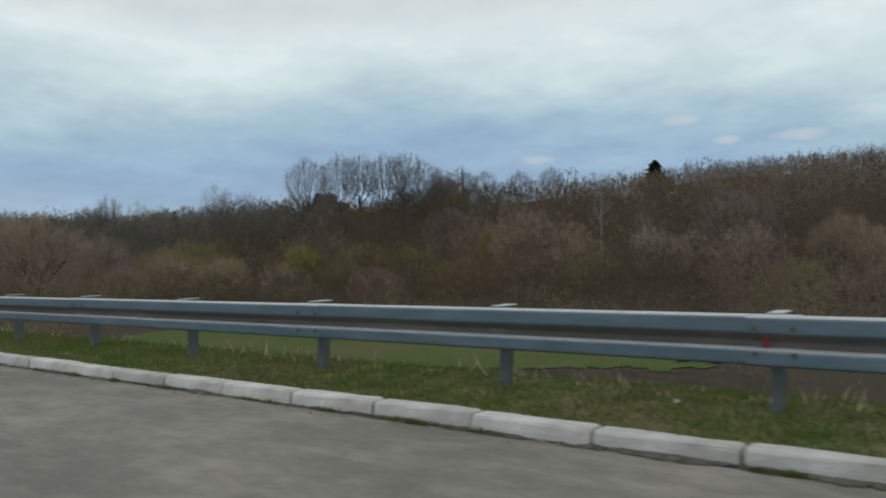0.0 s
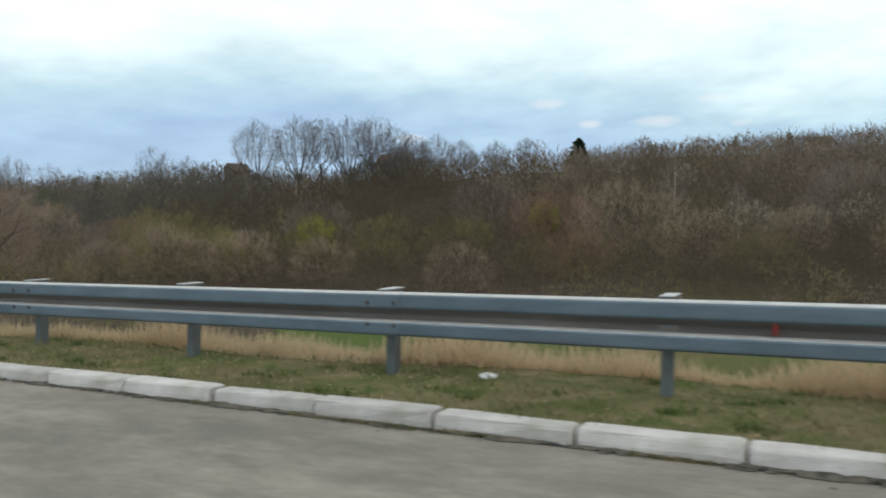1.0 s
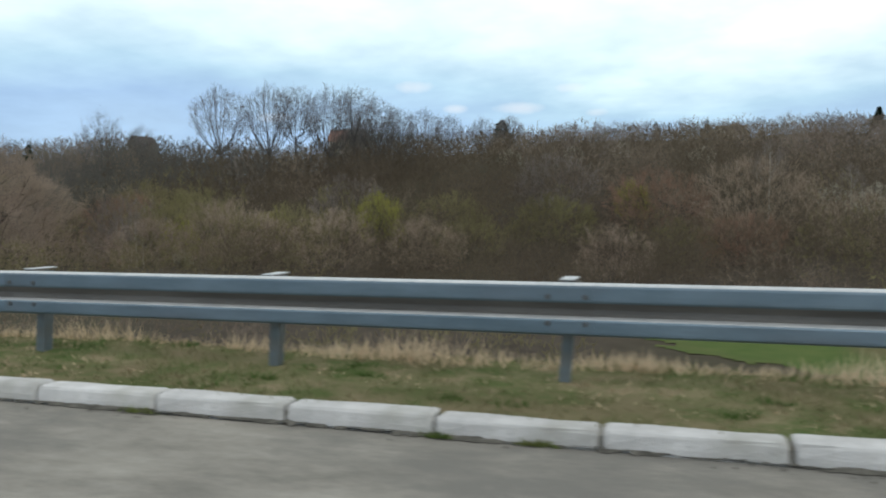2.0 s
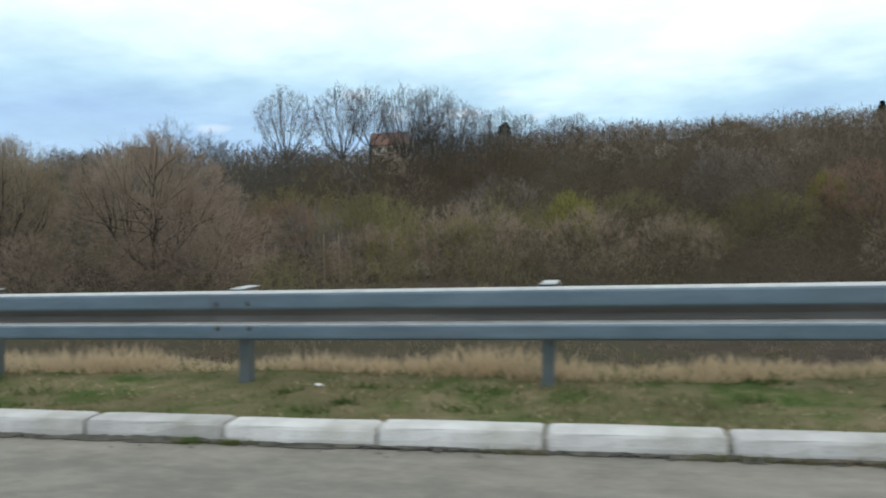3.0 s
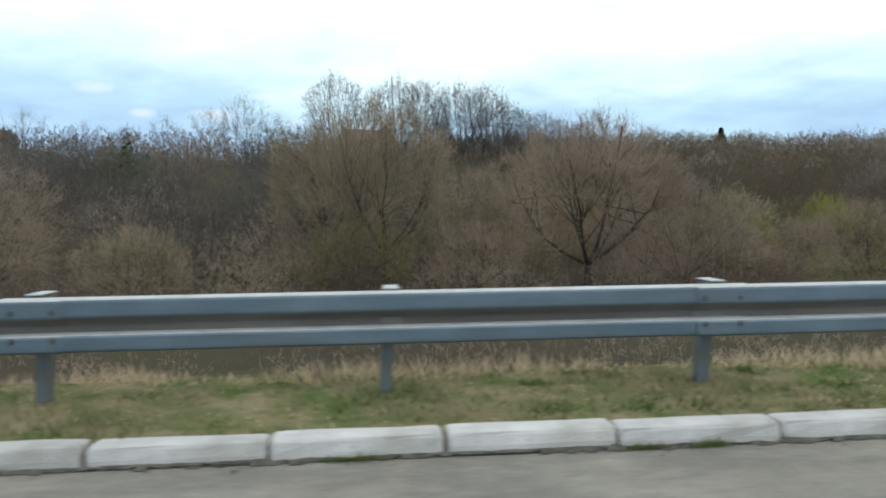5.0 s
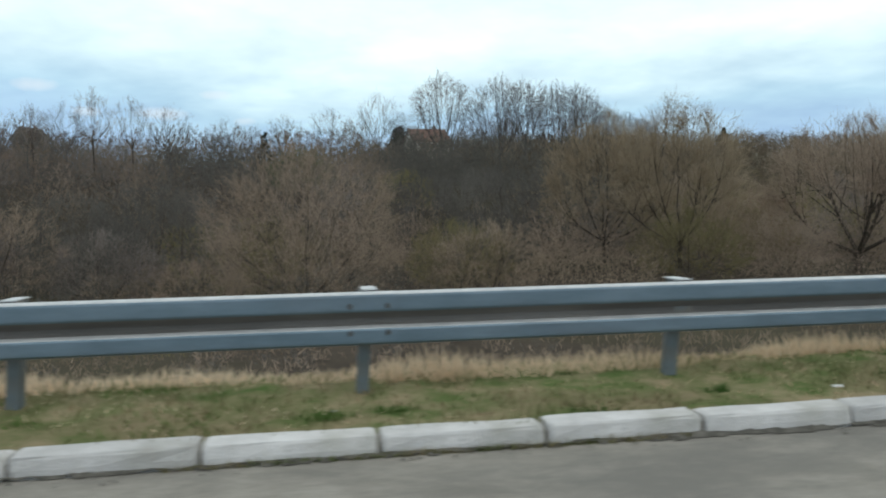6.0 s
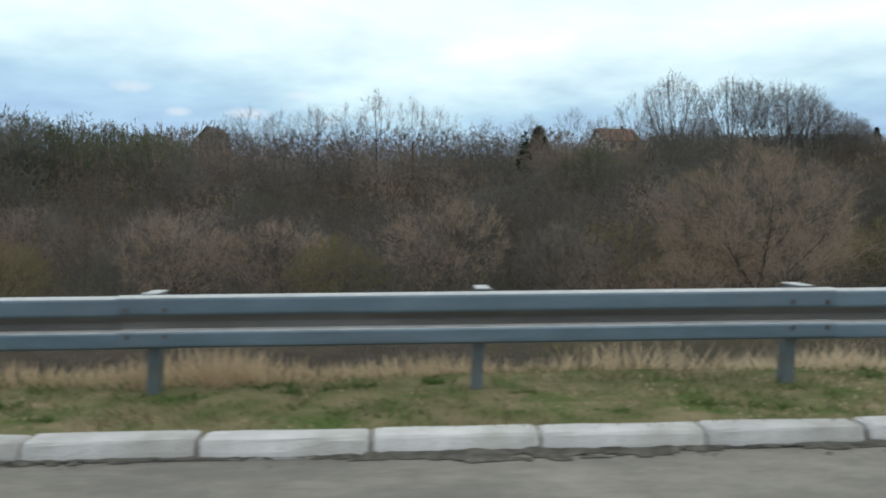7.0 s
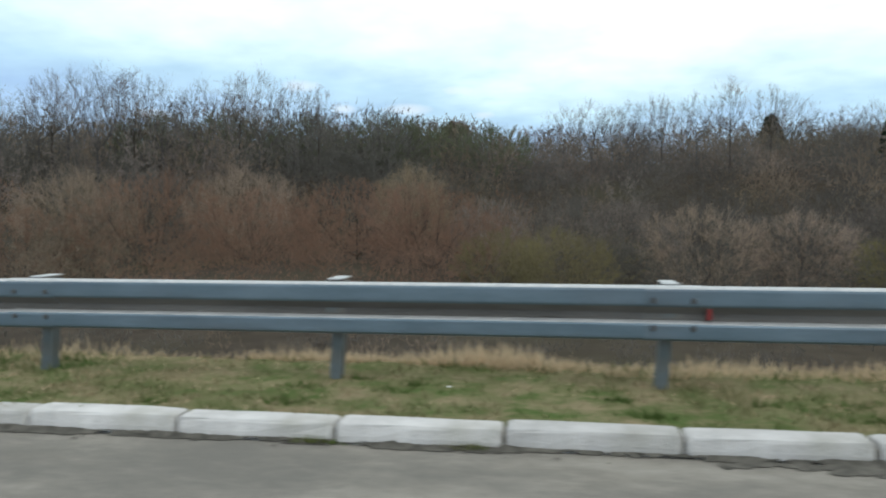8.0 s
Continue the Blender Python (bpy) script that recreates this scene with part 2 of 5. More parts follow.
M = {
    "asphalt": material("worn_asphalt", [(0.152, 0.138, 0.118), (0.35, 0.32, 0.278)], 2.2, 0.85, bump=0.6, bump_scale=60, patch=(0.17, 0.158, 0.14), patch_scale=0.8, stretch=(0.7, 1.3, 1)),
    "grit": material("gutter_grit", [(0.04, 0.037, 0.031), (0.15, 0.138, 0.118)], 16, 0.95),
    # near-black colour of the shadow line painted along the kerb foot
    "kerb_shade": material("kerb_shade_dark", [(0.02, 0.019, 0.017), (0.05, 0.047, 0.042)], 14, 0.95),
    "kerb": material("kerb_concrete", [(0.42, 0.405, 0.395), (0.59, 0.57, 0.56)], 5, 0.9, bump=0.5, bump_scale=70, patch=(0.34, 0.325, 0.29), patch_scale=1.4, each=0.15),
    "concrete": material("old_concrete", [(0.15, 0.135, 0.11), (0.36, 0.335, 0.29)], 6, 0.95, bump=0.8, bump_scale=50, patch=(0.12, 0.105, 0.075), patch_scale=1.8),
    "channel": material("pale_channel_concrete", [(0.24, 0.22, 0.19), (0.42, 0.395, 0.35)], 6, 0.95, bump=0.6, bump_scale=50, patch=(0.2, 0.18, 0.14), patch_scale=1.8),
    "zinc": material("weathered_zinc", [(0.098, 0.143, 0.178), (0.187, 0.244, 0.295)], 2.2, 0.5, metal=0.55, bump=0.1, patch=(0.135, 0.16, 0.19), patch_scale=0.9, spec=0.5, each=0.08, stretch=(0.5, 1, 2)),
    "zinc_post": material("dull_zinc_post", [(0.12, 0.15, 0.165), (0.21, 0.24, 0.26)], 6, 0.55, metal=0.6, bump=0.1, patch=(0.2, 0.17, 0.14), patch_scale=2.5, spec=0.4),
    "zinc_hollow": material("brown_hollow_zinc", [(0.105, 0.097, 0.09), (0.2, 0.186, 0.172)], 3.0, 0.8, metal=0.1, bump=0.1, patch=(0.2, 0.21, 0.215), patch_scale=0.7, spec=0.3, stretch=(0.3, 1, 2)),
    # pale zinc with the sky's glint on upward faces put into the colour
    "skylit_zinc": material("skylit_zinc", [(0.4, 0.41, 0.42), (0.56, 0.56, 0.56)], 8, 0.5, metal=0.1, spec=0.5),
    "bolt": material("dark_bolt_steel", [(0.07, 0.075, 0.08), (0.14, 0.14, 0.14)], 20, 0.5, metal=0.6),
    "red_paint": material("old_red_paint", [(0.1, 0.02, 0.02), (0.2, 0.04, 0.036)], 14, 0.6, spec=0.4),
    "red": material("red_reflector", [(0.17, 0.012, 0.012), (0.26, 0.02, 0.018)], 20, 0.35, spec=0.6),
    "soil": material("hill_ground", [(0.036, 0.028, 0.021), (0.075, 0.059, 0.044)], 0.9, 1.0, bump=1.0, bump_scale=3, patch=(0.058, 0.05, 0.032), patch_scale=0.06, spec=0.1),
    "grass": turf("verge_grass", 1.25),
    "grass_lush": turf("lush_verge_grass", 1.0, 0.5, [(0.086, 0.158, 0.034), (0.17, 0.216, 0.065)], (0.2, 0.16, 0.082)),
    "clover": twig("clover_green", [(0.06, 0.12, 0.03), (0.1, 0.165, 0.045)], (0.09, 0.12, 0.04)),
    "verge": turf("verge_turf", 0.87, 0.0),
    "straw": twig("dry_grass", [(0.6, 0.46, 0.31), (0.8, 0.65, 0.48)], (0.52, 0.4, 0.25)),
    "field": material("field_grass", [(0.05, 0.085, 0.018), (0.085, 0.11, 0.03)], 1.0, 0.95, patch=(0.1, 0.09, 0.04), patch_scale=0.15, spec=0.1),
    "bark": material("grey_brown_bark", [(0.04, 0.033, 0.027), (0.09, 0.075, 0.06)], 6, 0.95, bump=0.6, spec=0.15),
    "pale_bark_grey": material("pale_grey_bark", [(0.07, 0.066, 0.064), (0.14, 0.132, 0.127)], 4, 0.95, spec=0.15),
    "birch_bark": material("pale_bark", [(0.3, 0.27, 0.22), (0.45, 0.41, 0.35)], 6, 0.9, spec=0.15),
    "twig_brown": twig("brown_twigs", [(0.162, 0.125, 0.100), (0.323, 0.254, 0.205)], (0.223, 0.183, 0.123)),
    "twig_willow": twig("light_brown_twigs", [(0.287, 0.218, 0.171), (0.407, 0.318, 0.256)], (0.350, 0.280, 0.204)),
    "twig_ochre": twig("ochre_twigs", [(0.264, 0.204, 0.139), (0.369, 0.296, 0.213)], (0.325, 0.265, 0.184)),
    "twig_umber": twig("dark_umber_twigs", [(0.106, 0.083, 0.06), (0.178, 0.142, 0.106)], (0.14, 0.114, 0.078)),
    "twig_sage": twig("dull_green_twigs", [(0.11, 0.125, 0.075), (0.17, 0.185, 0.115)], (0.14, 0.14, 0.095)),
    "twig_grey": twig("grey_twigs", [(0.159, 0.135, 0.124), (0.307, 0.265, 0.246)], (0.240, 0.199, 0.168)),
    "twig_pale": twig("grey_crown_twigs", [(0.165, 0.158, 0.162), (0.25, 0.238, 0.24)], (0.2, 0.187, 0.188)),
    "twig_dark": twig("dark_twigs", [(0.102, 0.094, 0.087), (0.186, 0.169, 0.155)], (0.144, 0.138, 0.117)),
    "twig_olive": twig("olive_twigs", [(0.148, 0.132, 0.068), (0.275, 0.250, 0.122)], (0.226, 0.185, 0.115)),
    "twig_red": twig("red_brown_twigs", [(0.226, 0.138, 0.1), (0.326, 0.208, 0.156)], (0.262, 0.174, 0.124)),
    "twig_fresh": twig("fresh_green_twigs", [(0.23, 0.225, 0.06), (0.36, 0.345, 0.10)], (0.28, 0.25, 0.09)),
    "blossom": twig("white_blossom", [(0.36, 0.33, 0.27), (0.56, 0.52, 0.45)], (0.4, 0.36, 0.28)),
    "needles": material("dark_needles", [(0.012, 0.022, 0.014), (0.03, 0.045, 0.025)], 1, 0.9, island=0.3, spec=0.15),
    "plaster": material("pale_plaster", [(0.55, 0.52, 0.46), (0.68, 0.65, 0.6)], 2, 0.9),
    "dull_wall": material("weathered_dark_render", [(0.1, 0.085, 0.07), (0.17, 0.15, 0.125)], 2, 0.9),
    "tile_red": material("red_roof_tiles", [(0.13, 0.075, 0.06), (0.19, 0.108, 0.085)], 5, 0.85),
    "tile_dark": material("dark_roof_tiles", [(0.05, 0.04, 0.037), (0.1, 0.08, 0.07)], 5, 0.85),
    "glass": material("window_dark", [(0.02, 0.025, 0.03), (0.04, 0.045, 0.05)], 3, 0.1, spec=0.6),
    "litter": material("white_litter", [(0.72, 0.72, 0.72), (0.85, 0.85, 0.86)], 8, 0.5),
    "rubber": material("dark_litter", [(0.02, 0.02, 0.02), (0.05, 0.045, 0.04)], 8, 0.7),
    "petal": material("yellow_petals", [(0.6, 0.5, 0.02), (0.75, 0.65, 0.05)], 8, 0.8),
}
for q in M["asphalt"].node_tree.nodes:
    if q.bl_idname == "ShaderNodeTexNoise":
        q.inputs["Detail"].default_value, q.inputs["Roughness"].default_value = 12.0, 0.78


# ---------------------------------------------------------------- helpers
def part(name, bm, mat, parent=None, label=""):
    """Links a bmesh as one mesh object, under a thing or a part."""
    me = bpy.data.meshes.new(name)
    bm.to_mesh(me)
    bm.free()
    me.materials.append(M[mat])
    ob = new(name, me)
    if parent is not None:
        ob.parent = parent
    if label:
        tagged(ob, label)
    return ob


def sheet(name, verts, faces, mat, parent=None, label="", smooth=False):
    """The same from arrays of points and faces."""
    me = bpy.data.meshes.new(name)
    verts, faces = np.asarray(verts, np.float32), np.asarray(faces, np.int32)
    k = faces.shape[1]
    me.vertices.add(len(verts))
    me.vertices.foreach_set("co", verts.ravel())
    me.loops.add(faces.size)
    me.loops.foreach_set("vertex_index", faces.ravel())
    me.polygons.add(len(faces))
    me.polygons.foreach_set("loop_start", np.arange(0, faces.size, k, dtype=np.int32))
    me.update(calc_edges=True)
    if smooth:
        me.polygons.foreach_set("use_smooth", np.ones(len(faces), bool))
    me.materials.append(M[mat])
    ob = new(name, me)
    if parent is not None:
        ob.parent = parent
    if label:
        tagged(ob, label)
    return ob


def child(name, me, parent, m, label=""):
    """A further object on a mesh that others share."""
    ob = new(name, me)
    ob.parent = parent
    ob.matrix_local = m
    if label:
        tagged(ob, label)
    return ob


def box(bm, lo, hi, bevel=0.0):
    made = bmesh.ops.create_cube(bm, size=1.0)["verts"]
    for v in made:
        v.co = Vector([lo[i] + (v.co[i] + 0.5) * (hi[i] - lo[i]) for i in range(3)])
    if bevel:
        edges = list({e for v in made for e in v.link_edges})
        bmesh.ops.bevel(bm, geom=edges, offset=bevel, segments=2, affect="EDGES", profile=0.5)


def extruded(bm, outline, x0, x1, closed=True):
    """An outline of (y, z) drawn out along x."""
    a = [bm.verts.new((x0, y, z)) for y, z in outline]
    b = [bm.verts.new((x1, y, z)) for y, z in outline]
    k = len(outline)
    for i in range(k if closed else k - 1):
        j = (i + 1) % k
        bm.faces.new((a[i], b[i], b[j], a[j]))
    if closed:
        bm.faces.new(a)
        bm.faces.new(b[::-1])
    bmesh.ops.recalc_face_normals(bm, faces=bm.faces[:])


# ---------------------------------------------------------------- ground
DRAINS = [-16.92, -97.29, -178.27]  # each is the near edge of a gap in the kerb


PROFILE_Y = [5.25, 6.4, 13.0, 45.0, 75.0, 105.0, 130.0, 180.0, 330.0, 600.0, 1500.0, 4000.0]
PROFILE_RIGHT = [0.06, -0.25, -3.7, -4.3, -3.4, 2.6, 7.5, 14.5, 31.0, 34.0, 34.0, 10.0]
PROFILE_LEFT = [0.06, -0.25, -3.7, -4.3, -3.2, 5.9, 9.3, 11.6, 14.0, 16.0, 20.0, 10.0]


def ground_z(x, y):
    x, y = np.asarray(x, float), np.asarray(y, float)
    k = np.clip((x + 155) / 60, 0, 1)
    k = k * k * (3 - 2 * k)
    z = k * np.interp(y, PROFILE_Y, PROFILE_RIGHT) + (1 - k) * np.interp(y, PROFILE_Y, PROFILE_LEFT)
    far = np.clip((y - 12) / 40, 0, 1)
    z = z + far * (0.7 * np.sin(x / 17.0 + y / 23.0) + 0.5 * np.sin(x / 7.3 - y / 11.0))
    near = np.where(y < 3.69, -0.12, 0.045)
    for d in DRAINS:
        near = np.where((y > 3.6) & (x > d - 1.2) & (x < d + 0.06) & (y < 4.06), -0.06, near)
        near = np.where((y > 3.6) & (x > d - 0.5) & (x < d + 0.06), -0.12, near)
    return np.where(y <= 5.25, near, z)


def build_ground():
    xs = np.concatenate([np.linspace(-4000, -420, 16), np.arange(-400, 160, 4.0), np.linspace(180, 4000, 16)] + [np.array([d - 1.22, d - 1.19, d - 0.52, d - 0.49, d + 0.05, d + 0.07]) for d in DRAINS])
    xs = np.sort(xs)
    ys = np.concatenate([np.linspace(-4000, -20, 12), [-8, 0, 3.68, 3.70, 4.05, 4.07, 4.3, 4.7, 5.0, 5.25, 5.6, 6.0, 6.4, 7.5, 9, 11, 13], np.arange(16, 350, 4.0), [400, 500, 600, 900, 1500, 2500, 4000]])
    gx, gy = np.meshgrid(xs, ys, indexing="ij")
    verts = np.stack([gx, gy, ground_z(gx, gy)], -1).reshape(-1, 3)
    i, j = np.meshgrid(np.arange(len(xs) - 1), np.arange(len(ys) - 1), indexing="ij")
    a = (i * len(ys) + j).ravel()
    faces = np.stack([a, a + len(ys), a + len(ys) + 1, a + 1], 1)
    tagged(sheet("ground", verts, faces, "soil", smooth=True), "brown earthy valley and hillside under bare woods", "ground", kind="structure")


build_ground()


def build_verge():
    rng = np.random.default_rng(2)
    xs, ys = np.linspace(-320, 120, 3521), np.array([3.72, 3.85, 4.06, 4.3, 4.55, 4.8, 5.05, 5.25, 5.5])
    gx, gy = np.meshgrid(xs, ys, indexing="ij")
    gz = ground_z(gx, gy) + 0.008 + 0.022 * rng.random(gx.shape)
    gz[:, -1] -= 0.05
    k = len(ys)
    i, j = np.meshgrid(np.arange(len(xs) - 1), np.arange(k - 1), indexing="ij")
    a = (i * k + j).ravel()
    cx, cy = gx[:-1, :-1].ravel(), gy[:-1, :-1].ravel()
    whole = np.ones(len(a), bool)
    for d in DRAINS:
        whole &= ~((cx > d - 1.28) & (cx < d + 0.08) & (cy < 4.0)) & ~((cx > d - 0.56) & (cx < d + 0.06))
    a = a[whole]
    tagged(sheet("verge", np.stack([gx, gy, gz], -1).reshape(-1, 3), np.stack([a, a + k, a + k + 1, a + 1], 1), "verge", smooth=True), "trodden turf verge between kerb and bank", "verge", kind="structure")
    # the green meadow at the foot of the bank
    xs, ys = np.arange(-58, -4, 0.4), np.arange(22, 48, 0.4)
    gx, gy = np.meshgrid(xs, ys, indexing="ij")
    edge = 7.0 * (1.12 - np.abs((gx + 31.5) / 22) ** 3 - np.abs((gy - 35) / 9.5) ** 3)
    wild = np.array([[noise.noise((p / 6, q / 4, 1.0)) * 3.2 + noise.noise((p / 1.5, q / 1.2, 3.0)) * 1.5 + rng.normal(0, 0.12) for p, q in zip(ra, rb)] for ra, rb in zip(gx, gy)])
    gx, gy = gx + rng.uniform(-0.15, 0.15, gx.shape), gy + rng.uniform(-0.15, 0.15, gx.shape)
    gz = ground_z(gx, gy) + 0.02 + 0.03 * rng.random(gx.shape)
    k = len(ys)
    a = (np.arange(len(xs) - 1)[:, None] * k + np.arange(k - 1)[None]).ravel()
    a = a[(edge > 1.5 + wild)[:-1, :-1].ravel()]
    tagged(sheet("meadow", np.stack([gx, gy, gz], -1).reshape(-1, 3), np.stack([a, a + k, a + k + 1, a + 1], 1), "field", smooth=True), "bright green meadow below the bank", "meadow", kind="stuff")


build_verge()


def build_road():
    xs, ys = np.linspace(-1200, 900, 526), np.array([-9.0, -6, -3, 0, 1.5, 2.5, 3.1, 3.4, 3.62])
    gx, gy = np.meshgrid(xs, ys, indexing="ij")
    gz = 0.006 * np.sin(gx * 0.31) * np.sin(gy * 1.1)
    gz[:, 6:] = 0
    top = np.stack([gx, gy, gz], -1).reshape(-1, 3)
    k = len(ys)
    i, j = np.meshgrid(np.arange(len(xs) - 1), np.arange(k - 1), indexing="ij")
    a = (i * k + j).ravel()
    faces = np.stack([a, a + k, a + k + 1, a + 1], 1)
    road = tagged(sheet("road", top, faces, "asphalt", smooth=True), "worn light grey asphalt road with dirt along the kerb", "road", kind="structure")
    return road


road = build_road()


def build_road_marks():
    rng = np.random.default_rng(4)
    # a ragged, lumpy bank of washed-in earth and grit against the kerb
    step, deep, rows = 0.045, 0.024, 19
    n = len(np.arange(-223, 5, step))
    gx = -223 + step * np.arange(n)[:, None] + rng.uniform(-0.4, 0.4, (n, rows)) * step
    away = deep * np.arange(rows)[None] + rng.uniform(-0.4, 0.4, (n, rows)) * deep
    gy = np.minimum(3.608 - away, 3.608)
    drift = np.array([noise.noise((q * 0.5, 0.0, 2.0)) + 0.6 * noise.noise((q * 2.3, 4.0, 0.0)) for q in gx[:, 0]])
    reach = 0.014 + 0.026 * np.clip(drift + 0.2, 0, 1.5) + 0.15 * np.exp(-((gx[:, 0] + 19.5) / 4.0) ** 2) + 0.055 * ((gx[:, 0] < -168) & (gx[:, 0] > -216)) * np.clip(0.3 + 1.8 * drift, 0, 2)
    rough = np.array([[noise.noise((a * 3.1, b * 9.0, 1.0)) + 0.5 * noise.noise((a * 9.0, b * 24.0, 5.0)) for a, b in zip(ra, rb)] for ra, rb in zip(gx, gy)])
    fill = reach[:, None] * (1 + 1.5 * rough) - away
    gz = 0.0045 + np.clip(fill, 0, 0.05) * rng.uniform(0.08, 0.3, (n, rows)) + 0.012 * (away < 0.02)
    a = (np.arange(n - 1)[:, None] * rows + np.arange(rows - 1)[None]).ravel()
    whole = (fill > 0)[:-1, :-1].ravel()
    a = a[whole]
    sheet("gutter_dirt", np.stack([gx, gy, gz], -1).reshape(-1, 3), np.stack([a, a + 1, a + rows + 1, a + rows], 1), "grit", road)


def build_kerb_shadow():
    """A thin dark strip that paints the shadow line at the foot of the kerb."""
    rng = np.random.default_rng(14)
    xs = np.arange(-223, 5, 0.25)
    wide = 0.012 + 0.012 * rng.random(len(xs))
    v = np.stack([np.stack([xs, 3.603 - wide, np.full(len(xs), 0.0085)], 1), np.stack([xs, np.full(len(xs), 3.612), np.full(len(xs), 0.0085)], 1)], 1).reshape(-1, 3)
    a = 2 * np.arange(len(xs) - 1)
    sheet("kerb_shadow_line", v, np.stack([a, a + 2, a + 3, a + 1], 1), "kerb_shade", road)


build_road_marks()
build_kerb_shadow()


# ---------------------------------------------------------------- woods
def tubes(paths, radii, sides=5):
    """Tapered tubes along polylines."""
    v, f = [], []
    for pts, rad in zip(paths, radii):
        pts = np.asarray(pts, float)
        base = len(v)
        for i, p in enumerate(pts):
            d = pts[min(i + 1, len(pts) - 1)] - pts[max(i - 1, 0)]
            d = d / (np.linalg.norm(d) + 1e-9)
            a = np.cross(d, (0.31, 0.95, 0.05) if abs(d[2]) > 0.7 else (0, 0, 1.0))
            a /= np.linalg.norm(a) + 1e-9
            b = np.cross(d, a)
            for s in range(sides):
                t = 2 * math.pi * s / sides
                v.append(p + rad[i] * (math.cos(t) * a + math.sin(t) * b))
        for i in range(len(pts) - 1):
            for s in range(sides):
                q = (s + 1) % sides
                f.append((base + i * sides + s, base + i * sides + q, base + (i + 1) * sides + q, base + (i + 1) * sides + s))
    return np.array(v), np.array(f)


def slivers(rng, start, way, length, width):
    """One slender triangle for each twig."""
    n = len(start)
    side = np.cross(way, rng.normal(size=(n, 3)))
    side /= np.linalg.norm(side, axis=1, keepdims=True) + 1e-9
    w = (width * (0.6 + 0.8 * rng.random(n)))[:, None] / 2
    v = np.stack([start - side * w, start + side * w, start + way * length[:, None]], 1).reshape(-1, 3)
    return v, np.arange(3 * n).reshape(-1, 3)


def unit(a):
    return a / (np.linalg.norm(a, axis=-1, keepdims=True) + 1e-9)


def grow(seed, h, r, twigs, width, limbs=8, clear=0.15, low=0.1, leader=0.0, tip=(0.05, 0.11), skirt=0.0, stout=0.6, boughs=5, lobes=0.16, sides=3, girth=1.0, fill=0.45, spread=1.45):
    """A bare tree: limbs leave the trunk, bend upwards and end in a lobed dome filled with twigs. Returns wood and twigs."""
    rng = np.random.default_rng(seed)
    paths, rads, ends = [], [], []
    r0 = (0.014 * h + 0.03) * girth
    mid, half_h = h * (0.97 + low) / 2, h * (0.97 - low) / 2
    top = max(clear, leader, 0.04) * h
    lean = rng.normal(0, 0.03, 2) * h

    def stem(z):
        return np.array([lean[0] * (z / h) ** 2, lean[1] * (z / h) ** 2, z])

    paths.append(np.array([stem(top * q) for q in (-0.02, 0.3, 0.6, 0.85, 1.0)]))
    rads.append(r0 * np.array([1.25, 1.0, 0.9, 0.8, 0.7 if leader <= clear else 0.3]))

    def rim(a, up):
        """A point of the dome's lobed surface."""
        side = math.sqrt(max(0.0, 1 - up * up))
        k = 1 + lobes * noise.noise((2.2 * side * math.cos(a) + seed, 2.2 * side * math.sin(a), 2.2 * up)) * 1.6
        return np.array([r * k * side * math.cos(a), r * k * side * math.sin(a), mid + half_h * min(k, 1.1) * up])

    def curve(p, q, sag, rad, thin):
        c = p * 0.5 + q * 0.5 + np.array([(q[0] - p[0]) * sag, (q[1] - p[1]) * sag, -abs(q[2] - p[2]) * sag * 0.6]) + rng.normal(0, 0.03 * h, 3)
        g = np.linspace(0, 1, 6)[:, None]
        pts = (1 - g) ** 2 * p + 2 * g * (1 - g) * c + g * g * q
        pts[1:-1] += rng.normal(0, 0.006 * h, (4, 3))
        paths.append(pts)
        rads.append(np.linspace(rad, rad * thin, 6))
        return pts

    turn = rng.uniform(0, 2 * math.pi)
    for k in range(limbs):
        a = turn + k * 2.39996 + rng.normal(0, 0.2)
        up = min(0.98, 1.0 - spread * (k + 0.35) / limbs + rng.normal(0, 0.06))
        end = rim(a, up) * np.array([0.9, 0.9, 0.96])
        z0 = top * rng.uniform(0.82, 1.0) if leader <= clear else min(h * (clear + (leader - clear) * rng.random()), max(clear * h, end[2] - 0.9 * math.hypot(end[0], end[1])))
        limb = curve(stem(z0), end, 0.22, r0 * stout * (1.0 if leader <= clear else 0.6), 0.2)
        ends.append(limb[2:])
        for b in range(boughs):
            q = rng.uniform(0.25, 0.8) * 5
            n = min(int(q), 4)
            start = limb[n] + (limb[n + 1] - limb[n]) * (q - n)
            away = rim(a + rng.normal(0, 0.55), float(np.clip(up + rng.normal(0, 0.32), -0.85, 0.99))) * np.array([0.93, 0.93, 0.98])
            ends.append(curve(start, away, 0.12, r0 * stout * 0.32, 0.25)[1:])
    st, wy = np.empty((twigs, 3)), np.empty((twigs, 3))
    pick = rng.integers(0, len(ends), twigs)
    for k, c in enumerate(ends):
        m = np.flatnonzero(pick == k)
        if len(m):
            g = np.sqrt(0.02 + 0.97 * rng.random(len(m))) * (len(c) - 1)
            i = np.minimum(g.astype(int), len(c) - 2)
            st[m] = c[i] + (c[i + 1] - c[i]) * (g - i)[:, None]
            wy[m] = unit(c[i + 1] - c[i])
    out = unit((st - np.array([0, 0, mid * 0.7])) / np.array([r, r, half_h]))
    wy = unit(wy * 0.45 + out * 0.35 + unit(rng.normal(size=(twigs, 3))) * 0.75 + np.array([0, 0, 0.3]))
    ln = h * rng.uniform(tip[0], tip[1], twigs)
    # the finest sprays close the dome between the boughs
    m = int(twigs / 3 * fill)
    pick = rng.choice(twigs // 3, m, replace=False)
    a, up = rng.uniform(0, 2 * math.pi, m), rng.uniform(-0.75 if low < 0.2 else -0.6, 1.0, m)
    side = np.sqrt(1 - up * up)
